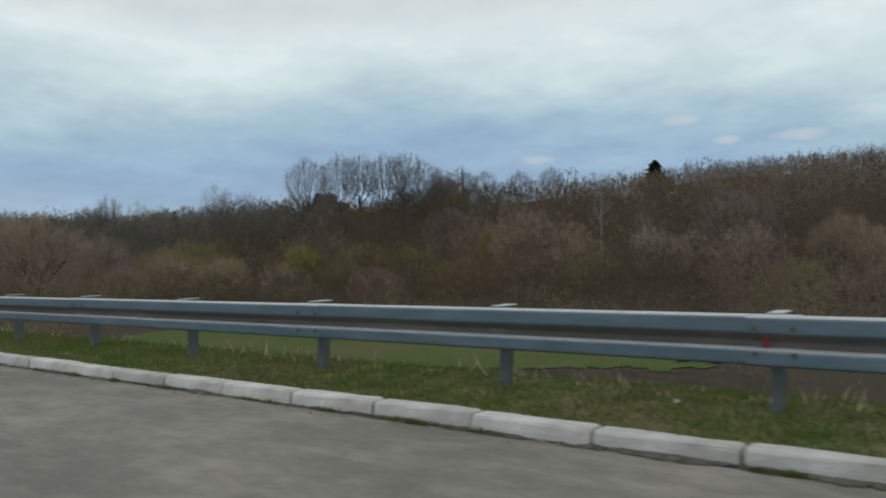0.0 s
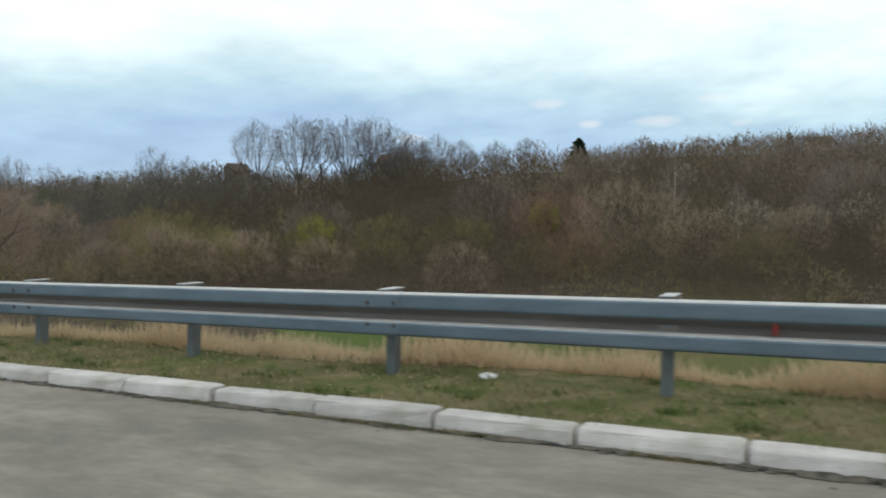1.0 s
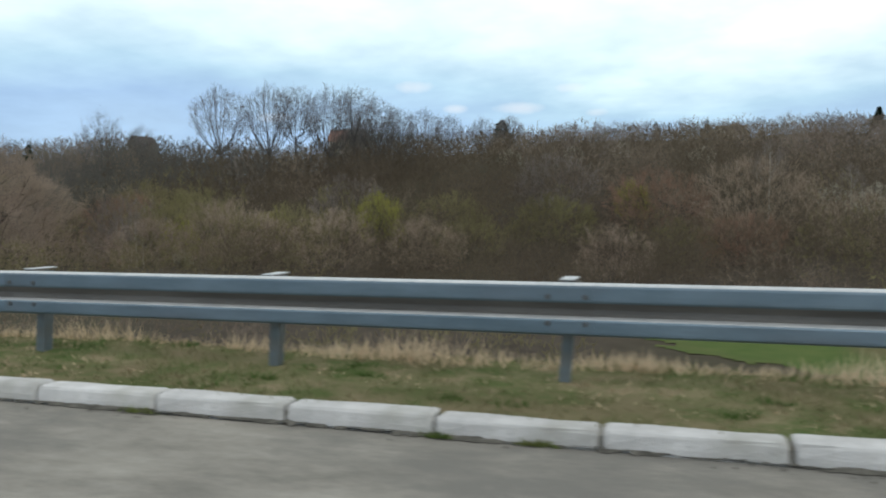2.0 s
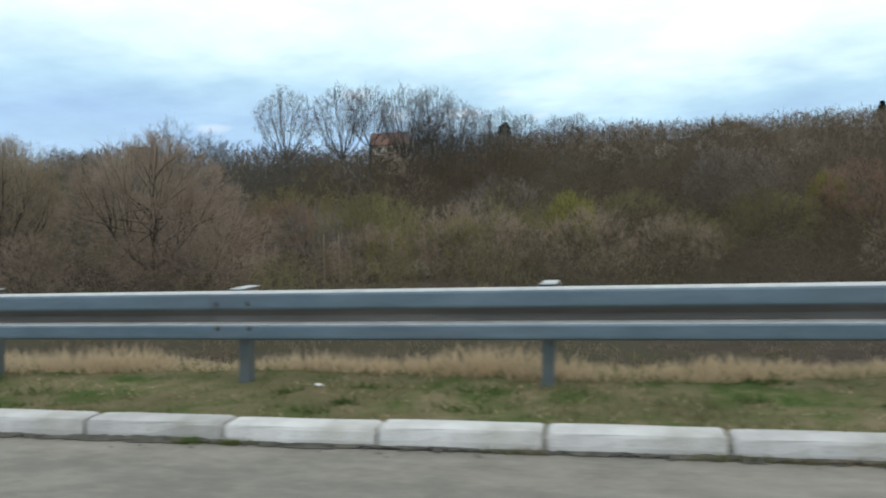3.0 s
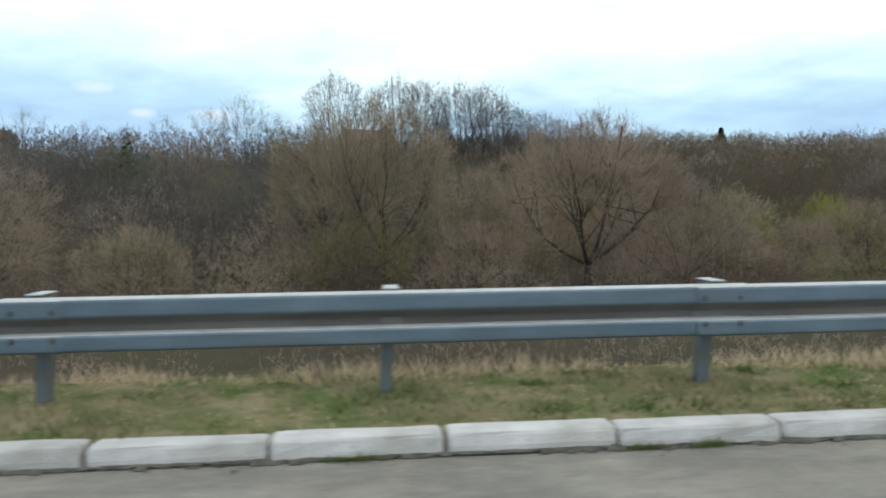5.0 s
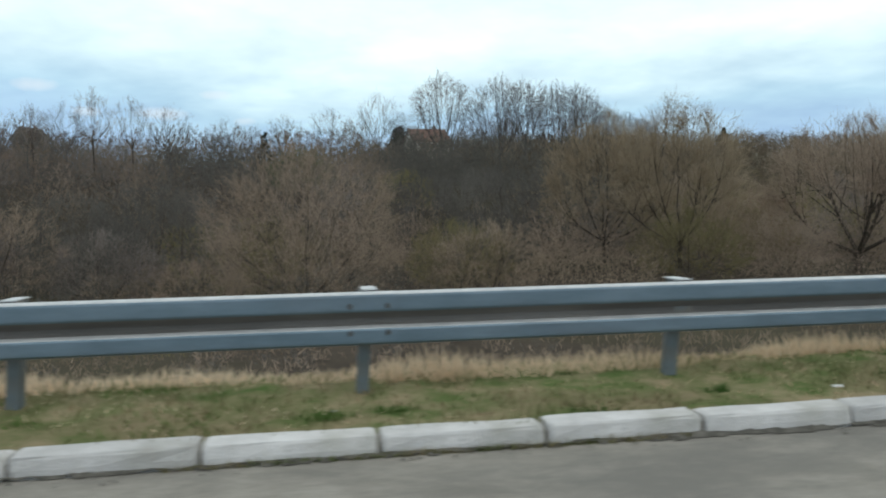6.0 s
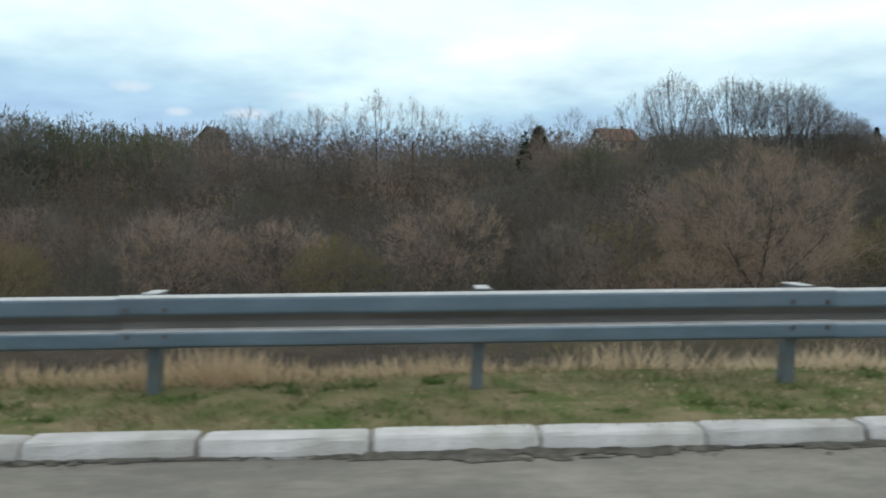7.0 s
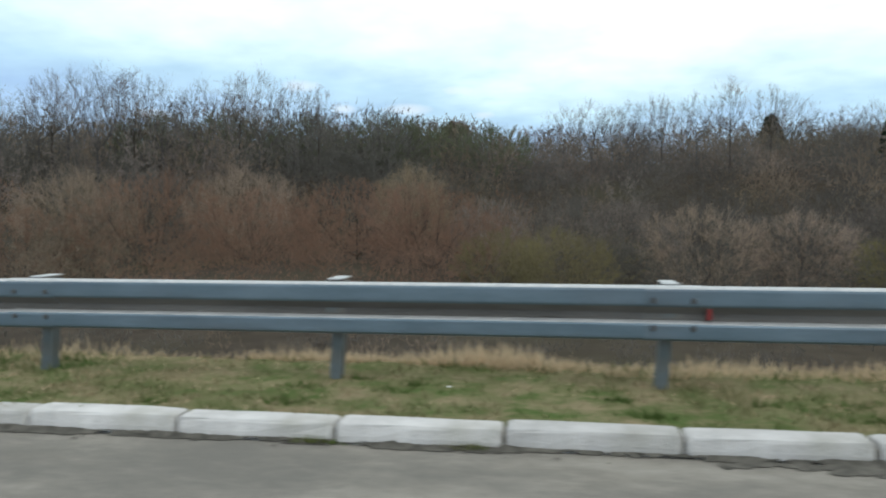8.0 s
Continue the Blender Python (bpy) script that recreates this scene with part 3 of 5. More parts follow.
    ball = np.stack([side * np.cos(a), side * np.sin(a), up], 1)
    k = np.array([1 + 1.6 * lobes * noise.noise((2.2 * p[0] + seed, 2.2 * p[1], 2.2 * p[2])) for p in ball])
    k *= (0.45 + 0.5 * rng.random(m) ** 0.6)
    st[pick] = np.stack([r * k * ball[:, 0], r * k * ball[:, 1], np.maximum(mid + half_h * np.minimum(k, 1.05) * up, 0.02 * h)], 1)
    wy[pick] = unit(ball * 0.8 + unit(rng.normal(size=(m, 3))) * 0.6 + np.array([0, 0, 0.25]))
    # shoots from the foot close the gaps below the crown
    m = int(twigs * skirt)
    a, q = rng.uniform(0, 2 * math.pi, m), r * 0.85 * np.sqrt(rng.random(m))
    st[:m] = np.stack([q * np.cos(a), q * np.sin(a), h * rng.uniform(0.0, 0.4, m)], 1)
    wy[:m] = unit(np.stack([0.5 * np.cos(a), 0.5 * np.sin(a), np.ones(m)], 1) + rng.normal(0, 0.4, (m, 3)))
    half = twigs // 3
    src = rng.integers(0, half, twigs - half)
    st[half:] = st[src] + wy[src] * ln[src, None] * rng.uniform(0.2, 0.95, (twigs - half, 1))
    wy[half:] = unit(wy[src] * 0.7 + unit(rng.normal(size=(twigs - half, 3))) * 0.8 + np.array([0, 0, 0.2]))
    ln[half:] *= 0.75
    return tubes(paths, rads, sides), slivers(rng, st, wy, ln, width)


def tree(name, label, seed, h, r, twigs, width, twig_mat, bark="bark", **habit):
    """A standing tree of two parts."""
    (wv, wf), (cv, cf) = grow(seed, h, r, twigs, width, **habit)
    top = tagged(new(name), label, "tree", "bare trees of the valley and hill")
    sheet("trunk", wv, wf, bark, top, smooth=True)
    sheet("crown", cv, cf, twig_mat, top)
    return top


SPOTS = []


def stand(ob, x, y, scale=1.0, turn=0.0, sink=0.15):
    SPOTS.append((x, y))
    ob.matrix_basis = pose(x, y, float(ground_z(x, y)) - sink, 0, 0, turn) @ Matrix.Diagonal((scale, scale, scale, 1))
    return ob


def again(ob, x, y, scale=1.0, turn=0.0, sink=0.15):
    base = ob.scale[0]
    SPOTS.append((x, y))
    return copy_thing(ob, pose(x, y, float(ground_z(x, y)) - sink, 0, 0, turn) @ Matrix.Diagonal((scale / base, scale / base, scale / base, 1)))


def build_trees():
    spots = random.Random(7)
    # the large willow in the valley and its rounded neighbours
    willow = tree("willow_tree", "large bare light brown willow with dark forked trunk", 3, 12.6, 7.3, 24000, 0.024, "twig_willow", limbs=6, clear=0.15, low=0.04, stout=0.6, boughs=9, sides=6, tip=(0.045, 0.1), girth=1.4, spread=0.85)
    stand(willow, -115.4, 55.0, 1.0, 40)
    ochre = tree("valley_tree", "tall bare ochre-brown willow in the valley scrub", 12, 13.0, 5.6, 15000, 0.025, "twig_ochre", limbs=7, clear=0.16, low=0.05, stout=0.5, boughs=8, tip=(0.045, 0.1), spread=1.1)
    stand(ochre, -130.2, 55.4, 1.0, 0)
    dome = tree("valley_tree", "broad rounded bare brown willow in the valley", 21, 11.6, 7.0, 17000, 0.025, "twig_willow", limbs=9, clear=0.1, low=0.0, stout=0.32, boughs=8, tip=(0.045, 0.1), skirt=0.05)
    stand(dome, -158.6, 52.5, 1.0, 10)
    for x, y, s, k in ((-134.6, 60, 0.94, 0), (-222, 64, 0.62, 0), (4, 68, 0.6, 0), (-11, 72, 0.6, 0), (-121, 68, 0.78, 1), (-252, 62, 0.8, 1), (-240, 70, 0.8, 1)):
        again((ochre, dome)[k], x, y, s, spots.uniform(0, 360))
    # smaller domes of the valley scrub
    small_dome = tree("valley_tree", "small rounded bare brown tree in the valley scrub", 24, 6.2, 4.4, 7500, 0.027, "twig_willow", limbs=9, clear=0.07, low=-0.05, stout=0.3, boughs=6, tip=(0.055, 0.12), skirt=0.06)
    stand(small_dome, -109.4, 52.0, 1.35, 0)
    for x, y, s in ((-180.3, 57, 1.15), (-90, 60, 1.05), (-81.5, 62, 0.95), (-199.7, 56, 1.03), (-192.5, 57.5, 0.95), (-146.5, 50, 0.85), (-124, 51.5, 0.8), (-45, 80, 1.45), (-29, 78, 0.8), (-19, 73, 1.0), (-7, 76, 1.1), (-37, 74, 0.9), (-98, 58, 0.8), (-74, 66, 0.85), (-165, 50, 0.7), (-57, 64, 0.8)):
        again(small_dome, x, y, s, spots.uniform(0, 360))
    dusk = tree("valley_tree", "rounded bare dark brown tree in the valley scrub", 36, 7.4, 4.9, 7000, 0.03, "twig_dark", limbs=9, clear=0.08, low=-0.02, stout=0.3, boughs=6, tip=(0.05, 0.11), skirt=0.06)
    stand(dusk, -168.5, 61, 1.1, 0)
    for x, y, s in ((-176.5, 63, 1.1), (-172, 70, 1.2), (-147.5, 72, 1.25), (-140.5, 72, 1.3), (-134, 75, 1.25), (-187, 67, 1.1), (-153.5, 75, 1.2), (-196, 70, 1.1), (-208, 60, 0.95), (-124, 78, 1.2), (-251, 72, 1.2), (-144, 61, 0.8), (-104, 134, 1.3), (-108.5, 133, 1.3), (-112, 138, 1.2), (-99.5, 137, 1.2)):
        again(dusk, x, y, s, spots.uniform(0, 360))
    grey = tree("valley_tree", "rounded bare grey-brown tree in the valley scrub", 33, 6.4, 4.6, 7000, 0.027, "twig_grey", limbs=9, clear=0.08, low=-0.02, stout=0.3, boughs=6, tip=(0.055, 0.12), skirt=0.06)
    stand(grey, -184, 61, 1.05, 0)
    for x, y, s in ((-215.8, 69, 0.85), (-172, 55, 0.85), (-204, 63, 1.0), (-92, 90, 1.2), (-106.5, 67, 1.1), (-128, 72, 1.0), (-66, 92, 1.2), (-24, 88, 1.2)):
        again(grey, x, y, s, spots.uniform(0, 360))
    bush = tree("willow_shrub", "low olive-green willow shrub coming into leaf", 44, 5.0, 4.1, 7000, 0.03, "twig_olive", limbs=10, clear=0.04, low=-0.1, stout=0.3, tip=(0.06, 0.14), boughs=6)
    stand(bush, -147.6, 54.8, 1.02, 0)
    for x, y, s in ((-188, 51.5, 0.85), (-132.2, 50, 1.0), (-99.3, 66, 1.5), (-88, 66, 1.2), (-64.4, 79, 1.15), (-85, 81, 1.25), (-105, 77, 1.5), (-115, 81, 1.35), (-148, 90, 1.0), (-209.4, 50, 0.88), (-213.5, 51.5, 0.8), (-72, 74, 0.95), (-31, 66, 0.8), (-52, 72, 0.9), (-14, 66, 0.8), (-77, 84, 1.1), (-95, 72, 1.1)):
        again(bush, x, y, s, spots.uniform(0, 360))
    rust = tree("valley_tree", "bare rust-brown shrubby tree", 35, 6.8, 5.4, 7500, 0.03, "twig_red", limbs=9, clear=0.06, low=0.0, stout=0.35, tip=(0.055, 0.12), boughs=6, skirt=0.06)
    stand(rust, -218.8, 55, 0.98, 0)
    for x, y, s in ((-244, 61, 1.25), (-232.7, 56, 0.9), (-226, 61, 1.0), (-253, 57, 0.9), (-47, 68, 0.7), (-113, 74, 1.0), (-54, 84, 1.1)):
        again(rust, x, y, s, spots.uniform(0, 360))
    fresh = tree("young_willow", "young willow in fresh yellow-green leaf", 46, 6.9, 2.4, 5000, 0.04, "twig_fresh", limbs=8, clear=0.1, low=0.02, stout=0.4, tip=(0.05, 0.11))
    stand(fresh, -83.1, 77.5, 1.05, 0)
    for x, y, s in ((-93.5, 73, 0.9), (-98, 63, 0.75), (-57, 88, 0.8)):
        again(fresh, x, y, s, spots.uniform(0, 360))
    sage = tree("hill_shrub", "dull green shrubby tree on the upper slope", 48, 9.0, 6.2, 6000, 0.05, "twig_sage", limbs=10, clear=0.06, low=0.0, stout=0.3, tip=(0.06, 0.12), boughs=6)
    stand(sage, -235.7, 110, 1.0, 0)
    for x, y, s in ((-218.5, 110, 0.95), (-231, 107, 0.95), (-246, 107, 1.0), (-257, 106, 1.1), (-226, 116, 0.9), (-268, 105, 1.1), (-160, 96, 0.7)):
        again(sage, x, y, s, spots.uniform(0, 360))
    # the tall stand on the brow
    tall = tree("hilltop_tree", "tall bare grey tree with broad fan-shaped crown on the brow", 52, 18.2, 5.9, 7500, 0.034, "twig_pale", "pale_bark_grey", limbs=13, clear=0.26, low=0.3, stout=0.42, boughs=5, tip=(0.03, 0.06), spread=1.2, fill=0.75)
    stand(tall, -136.8, 130, 0.96, 0)
    tall_b = tree("hilltop_tree", "tall bare grey tree with upright limbs on the brow", 57, 18.6, 5.2, 6500, 0.034, "twig_pale", "pale_bark_grey", limbs=12, clear=0.24, low=0.32, leader=0.45, stout=0.45, boughs=5, tip=(0.03, 0.06), spread=1.2, fill=0.75)
    stand(tall_b, -121.6, 132, 0.97, 0)
    for x, y, s, k in ((-126.6, 131, 0.98, 0), (-115.4, 134, 0.98, 0), (-111, 135.5, 0.97, 1), (-121, 163, 0.62, 1), (-124.5, 168, 0.62, 0), (-118, 160, 0.6, 1), (-116, 167, 0.6, 0), (-107.5, 138, 0.86, 0), (-103.5, 139, 0.72, 1), (-99, 141, 0.7, 0), (-95, 145, 0.6, 1), (-90, 152, 0.55, 0), (-86, 160, 0.55, 1)):
        again((tall, tall_b)[k], x, y, s, spots.uniform(0, 360))
    # single trees along the skyline
    thin = tree("skyline_tree", "thin bare tree on the skyline", 61, 12.4, 3.4, 1400, 0.023, "twig_pale", "pale_bark_grey", limbs=9, clear=0.3, low=0.32, leader=0.42, stout=0.55, boughs=6, girth=0.55, tip=(0.045, 0.1), fill=0.1)
    stand(thin, -149, 112, 1.0, 0)
    thin_b = tree("skyline_tree", "slender dark tree with clustered twigs on the skyline", 67, 13.2, 2.6, 1100, 0.028, "twig_grey", limbs=9, clear=0.4, low=0.42, leader=0.55, stout=0.55, boughs=4, lobes=0.35, tip=(0.035, 0.08), girth=0.5, fill=0.05)
    stand(thin_b, -187, 107, 1.0, 0)
    for x, y, s, k in ((-182, 106.5, 0.92, 1), (-163, 124, 0.8, 0), (-145, 118, 0.8, 0), (-171, 112, 0.75, 0), (-178, 110, 0.88, 0), (-191, 109, 0.9, 0), (-195.5, 110, 0.85, 1), (-200, 108, 0.88, 0), (-205, 112, 0.95, 0), (-209, 114, 0.9, 0), (-197, 112, 0.9, 0), (-202, 113, 0.85, 0),
                       (-222, 112, 0.6, 0), (-156, 122, 0.9, 0), (-150.5, 124, 0.8, 0), (-153, 118, 0.7, 1), (-167, 116, 0.65, 0)):
        again((thin, thin_b)[k], x, y, s, spots.uniform(0, 360))
    for x, y, s, k in ((-241, 98, 1.05, 1), (-244, 97, 1.15, 0), (-248.6, 96.5, 1.3, 0), (-252, 98, 1.2, 1), (-256, 96, 1.25, 0), (-263, 98, 1.3, 0), (-266, 96, 1.35, 1), (-272, 97, 1.5, 0), (-277, 98, 1.45, 0), (-269, 99, 1.4, 0), (-281, 100, 1.3, 1), (-232, 100, 0.9, 0), (-286, 104, 1.2, 0), (-294, 106, 1.2, 0)):
        again((thin, thin_b)[k], x, y, s, spots.uniform(0, 360))
    # trees in flower
    flower = tree("blossom_tree", "small wild tree in white blossom among bare woods", 71, 4.5, 2.4, 2200, 0.05, "blossom", limbs=7, clear=0.15, low=0.12, tip=(0.05, 0.1))
    stand(flower, -79.3, 129, 0.9, 0)
    for x, y, s in ((-33, 86, 1.0), (-28, 84, 0.9), (-62, 150, 0.9), (-23, 88, 1.0), (-94, 58, 0.4), (-70, 140, 0.8), (-48, 136, 0.9), (-36, 91, 0.9)):
        again(flower, x, y, s, spots.uniform(0, 360))
    pale = tree("birch_tree", "slender pale-barked leaning birch on the slope", 77, 9.0, 1.6, 700, 0.05, "twig_grey", "birch_bark", limbs=7, clear=0.4, low=0.4, leader=0.85, boughs=3, girth=0.7)
    stand(pale, -42.4, 92, 1.0, 0)
    for x, y, s in ((-35, 88, 0.7), (-103, 61, 0.55), (-101.8, 61.6, 0.6), (-100.6, 61, 0.5)):
        again(pale, x, y, s, spots.uniform(0, 360))
    small = tree("sapling", "small bare dark sapling on the grassy bank", 81, 0.75, 0.24, 70, 0.008, "twig_dark", limbs=6, clear=0.35, low=0.35, boughs=2, tip=(0.1, 0.2))
    stand(small, -16.3, 5.9, 0.95, 0, 0.03)


def conifer(x, y, h, r, seed):
    """A dark spruce: a stem and drooping tiers of needled boughs."""
    rng = np.random.default_rng(seed)
    top = tagged(new("conifer_tree"), "dark green conifer rising above the bare woods", "tree", "conifers on the hill")
    wv, wf = tubes([[(0, 0, 0), (0, 0, h * 0.97)]], [[0.02 * h, 0.01]], 6)
    sheet("trunk", wv, wf, "bark", top)
    n = 1500 if h > 9 else 260
    q = rng.random(n) ** 0.7
    a = rng.uniform(0, 2 * math.pi, n)
    rad = r * q * (0.85 + 0.3 * np.sin(q * 60)) * rng.random(n) ** 0.4
    st = np.stack([rad * np.cos(a), rad * np.sin(a), h * (1 - 0.9 * q)], 1)
    way = unit(np.stack([np.cos(a), np.sin(a), -0.25 + rng.normal(0, 0.3, n)], 1))
    cv, cf = slivers(rng, st, way, r * rng.uniform(0.15, 0.4, n), 0.22 * r)
    sheet("crown", cv, cf, "needles", top)
    stand(top, x, y, 1.0, 0)


def build_woods():
    """The dense bare woods and scrub, too many stems to count, kind by kind of twig."""
    rng = np.random.default_rng(11)
    kinds = {"twig_brown": "dense brown bare woods covering the hillside", "twig_grey": "dense grey-brown bare woods covering the hillside", "twig_dark": "dark bare thicket on the upper slope", "twig_umber": "dark umber bare woods on the long slope", "twig_olive": "olive-brown willow scrub along the valley", "twig_red": "rust-red bare scrub on the slope", "twig_willow": "light brown rounded willows along the valley"}
    near = [grow(100 + k, 1.0, 0.6, 800, 0.0092, limbs=8, clear=0.08, low=-0.05, boughs=4, tip=(0.05, 0.12), skirt=0.08, lobes=0.25, fill=0.6) for k in range(6)]
    mid = [grow(200 + k, 1.0, 0.48, 640, 0.0095, limbs=9, clear=0.12, low=0.0, boughs=5, tip=(0.055, 0.12), skirt=0.08, lobes=0.25, fill=0.3) for k in range(6)]
    low = [grow(400 + k, 1.0, 0.7, 150, 0.022, limbs=7, clear=0.06, low=-0.2, boughs=2, tip=(0.1, 0.25), skirt=0.2) for k in range(4)]
    far = [grow(300 + k, 1.0, 0.56, 330, 0.0165, limbs=7, clear=0.1, low=0.0, boughs=5, tip=(0.07, 0.15), skirt=0.1, fill=0.3) for k in range(4)]
    near_spots = np.array([p for p in SPOTS if p[1] < 90])
    stock = {k: ([], []) for k in kinds}
    count = {k: 0 for k in kinds}

    def plant(y0, y1, x0, x1, gap, forms, size, wood):
        for x in np.arange(x0, x1, gap):
            for y in np.arange(y0, y1, gap):
                px, py = x + rng.uniform(-0.5, 0.5) * gap, y + rng.uniform(-0.5, 0.5) * gap
                if len(near_spots) and ((np.hypot(near_spots[:, 0] - px, near_spots[:, 1] - py) < 2.4) | ((np.abs(near_spots[:, 0] - px) < 2.0) & (near_spots[:, 1] > py) & (near_spots[:, 1] - py < 3.8))).any():
                    continue
                a = 1.5 * noise.noise((px / 17, py / 12, 0.3)) + rng.normal(0, 0.14)
                b = 1.5 * noise.noise((px / 30, py / 20, 7.7)) + rng.normal(0, 0.14)
                if py < 84:
                    if px > -105:
                        k = "twig_umber" if b < -0.25 else "twig_olive" if a > 0.0 else "twig_red" if b > 0.75 else "twig_brown"
                    elif px > -172:
                        k = "twig_dark" if b < -0.35 else "twig_olive" if a > 0.5 else "twig_willow" if a < -0.1 else "twig_brown"
                    elif px > -214:
                        k = "twig_dark" if b < 0.25 else "twig_olive" if a > 0.35 else "twig_grey" if a < -0.15 else "twig_brown"
                    else:
                        k = "twig_red" if b > 0.1 else "twig_dark" if a < -0.35 else "twig_brown"
                elif py < 134:
                    k = ("twig_umber" if px > -128 + rng.normal(0, 6) else "twig_dark") if a > (-0.45 if px > -140 else -0.2) else "twig_brown" if b < 0.1 or px > -110 else "twig_grey"
                else:
                    k = "twig_umber" if a > 0.35 else "twig_grey" if b > 0.2 else "twig_brown"
                h = rng.uniform(*size) * (1.48 if px < -228 and py > 84 else 1.0) * (1 + 0.25 * noise.noise((px / 13, py / 13, 3.1)))
                (wv, wf), (tv, tf) = forms[rng.integers(len(forms))]
                t = rng.uniform(0, 2 * math.pi)
                turn = np.array([[math.cos(t), -math.sin(t), 0], [math.sin(t), math.cos(t), 0], [0, 0, 1]]) * h
                turn[:2] *= rng.uniform(0.85, 1.2)
                base = np.array([px, py, float(ground_z(px, py)) - 0.1])
                vs, fs = stock[k]
                if wood:
                    tri = np.concatenate([wf[:, [0, 1, 2]], wf[:, [0, 2, 3]]])
                    vs.append(wv @ turn.T + base)
                    fs.append(tri + count[k])
                    count[k] += len(wv)
                vs.append(tv @ turn.T + base)
                fs.append(tf + count[k])
                count[k] += len(tv)

    plant(10, 47, -262, -56, 2.5, low, (0.8, 1.7), False)
    plant(38, 46, -58, -36, 2.8, low, (0.9, 1.8), False)
    plant(100, 142, -330, -95, 3.4, low, (2.2, 4.0), False)
    plant(40, 47, -54, 12, 3.0, low, (1.0, 2.2), False)
    plant(46, 58, -262, 12, 3.4, near, (2.2, 4.0), False)
    plant(58, 84, -262, 12, 3.7, near, (3.2, 6.0), False)
    plant(84, 132, -320, -145, 4.7, mid, (4.8, 7.8), False)
    plant(84, 132, -145, 40, 4.8, mid, (5.4, 8.4), False)
    plant(126, 152, -140, -90, 4.2, mid, (5.6, 7.6), False)
    plant(132, 160, -340, -140, 5.0, far, (4.6, 7.4), False)
    plant(160, 215, -340, -150, 7.5, far, (4.8, 7.2), False)
    plant(132, 350, -150, 110, 8.2, far, (5.2, 8.2), False)
    plant(158, 176, -152, -114, 4.5, far, (5.5, 7.4), False)
    plant(224, 236, -262, -222, 4.5, far, (9.6, 11.6), False)
    for k, (vs, fs) in stock.items():
        ob = sheet("bare_woods", np.concatenate(vs), np.concatenate(fs), k)
        tagged(ob, kinds[k], "woods", kind="stuff")


def house(x, y, w, d, eaves, ridge, turn, roof, label, wall="plaster"):
    """A small gabled house with windows and chimney."""
    top = tagged(new("house"), label, "house", "houses on the hill")
    bm = bmesh.new()
    outline = [(-d / 2, -0.6), (d / 2, -0.6), (d / 2, eaves), (0, ridge - 0.15), (-d / 2, eaves)]
    extruded(bm, outline, -w / 2, w / 2)
    part("wall", bm, wall, top)
    bm = bmesh.new()
    o, s = 0.5, (ridge - eaves) / (d / 2)
    extruded(bm, [(-d / 2 - o, eaves - o * s), (0, ridge), (d / 2 + o, eaves - o * s), (d / 2 + o, eaves - o * s + 0.22), (0, ridge + 0.22), (-d / 2 - o, eaves - o * s + 0.22)], -w / 2 - o, w / 2 + o)
    rf = part("roof", bm, roof, top)
    bm = bmesh.new()
    box(bm, (w * 0.2, -0.3, ridge - 0.6), (w * 0.2 + 0.6, 0.3, ridge + 0.9), 0.03)
    part("chimney", bm, "tile_red", rf)
    for i in range(3):
        cx = (i - 1) * w * 0.3
        bm = bmesh.new()
        box(bm, (cx - 0.55, -d / 2 - 0.06, eaves - 1.9), (cx + 0.55, -d / 2 - 0.003, eaves - 0.6), 0.01)
        win = part("window", bm, "plaster", top, "pale window frame")
        bm = bmesh.new()
        box(bm, (cx - 0.45, -d / 2 - 0.075, eaves - 1.8), (cx + 0.45, -d / 2 - 0.062, eaves - 0.7))
        part("pane", bm, "glass", win)
    top.matrix_basis = pose(x, y, float(ground_z(x, y)), 0, 0, turn)


build_trees()
for c in ((-124.4, 327.5, 18.5, 7.5, 1), (19.5, 318, 10, 3.2, 2), (-165.4, 112.4, 7.2, 1.7, 7), (-60, 330, 9, 2.6, 4), (-40, 326, 8, 2.5, 5), (-268, 240, 12, 3.5, 6)):
    conifer(*c)
build_woods()
house(-132.5, 182, 8.6, 8, 6.8, 9.8, 12, "tile_red", "pale plastered house with red tiled roof behind trees")
house(-241, 240, 8, 6.4, 13.4, 16.4, 72, "tile_dark", "house with dark tiled roof on the brow", "dull_wall")
house(-270, 276, 14, 10, 10.0, 15.0, 8, "tile_dark", "large dark-roofed house far along the ridge", "dull_wall")
house(-30, 338, 9, 7, 2.9, 5.2, 15, "tile_dark", "far house with dark tiled roof above the woods")


# ---------------------------------------------------------------- kerb, drains and guardrail
STONE_RUNS = [(30.0, -16.8, -5.97), (-18.1, -97.13, -75.77), (-98.4, -178.15, -124.31), (-179.5, -250.0, -198.51)]


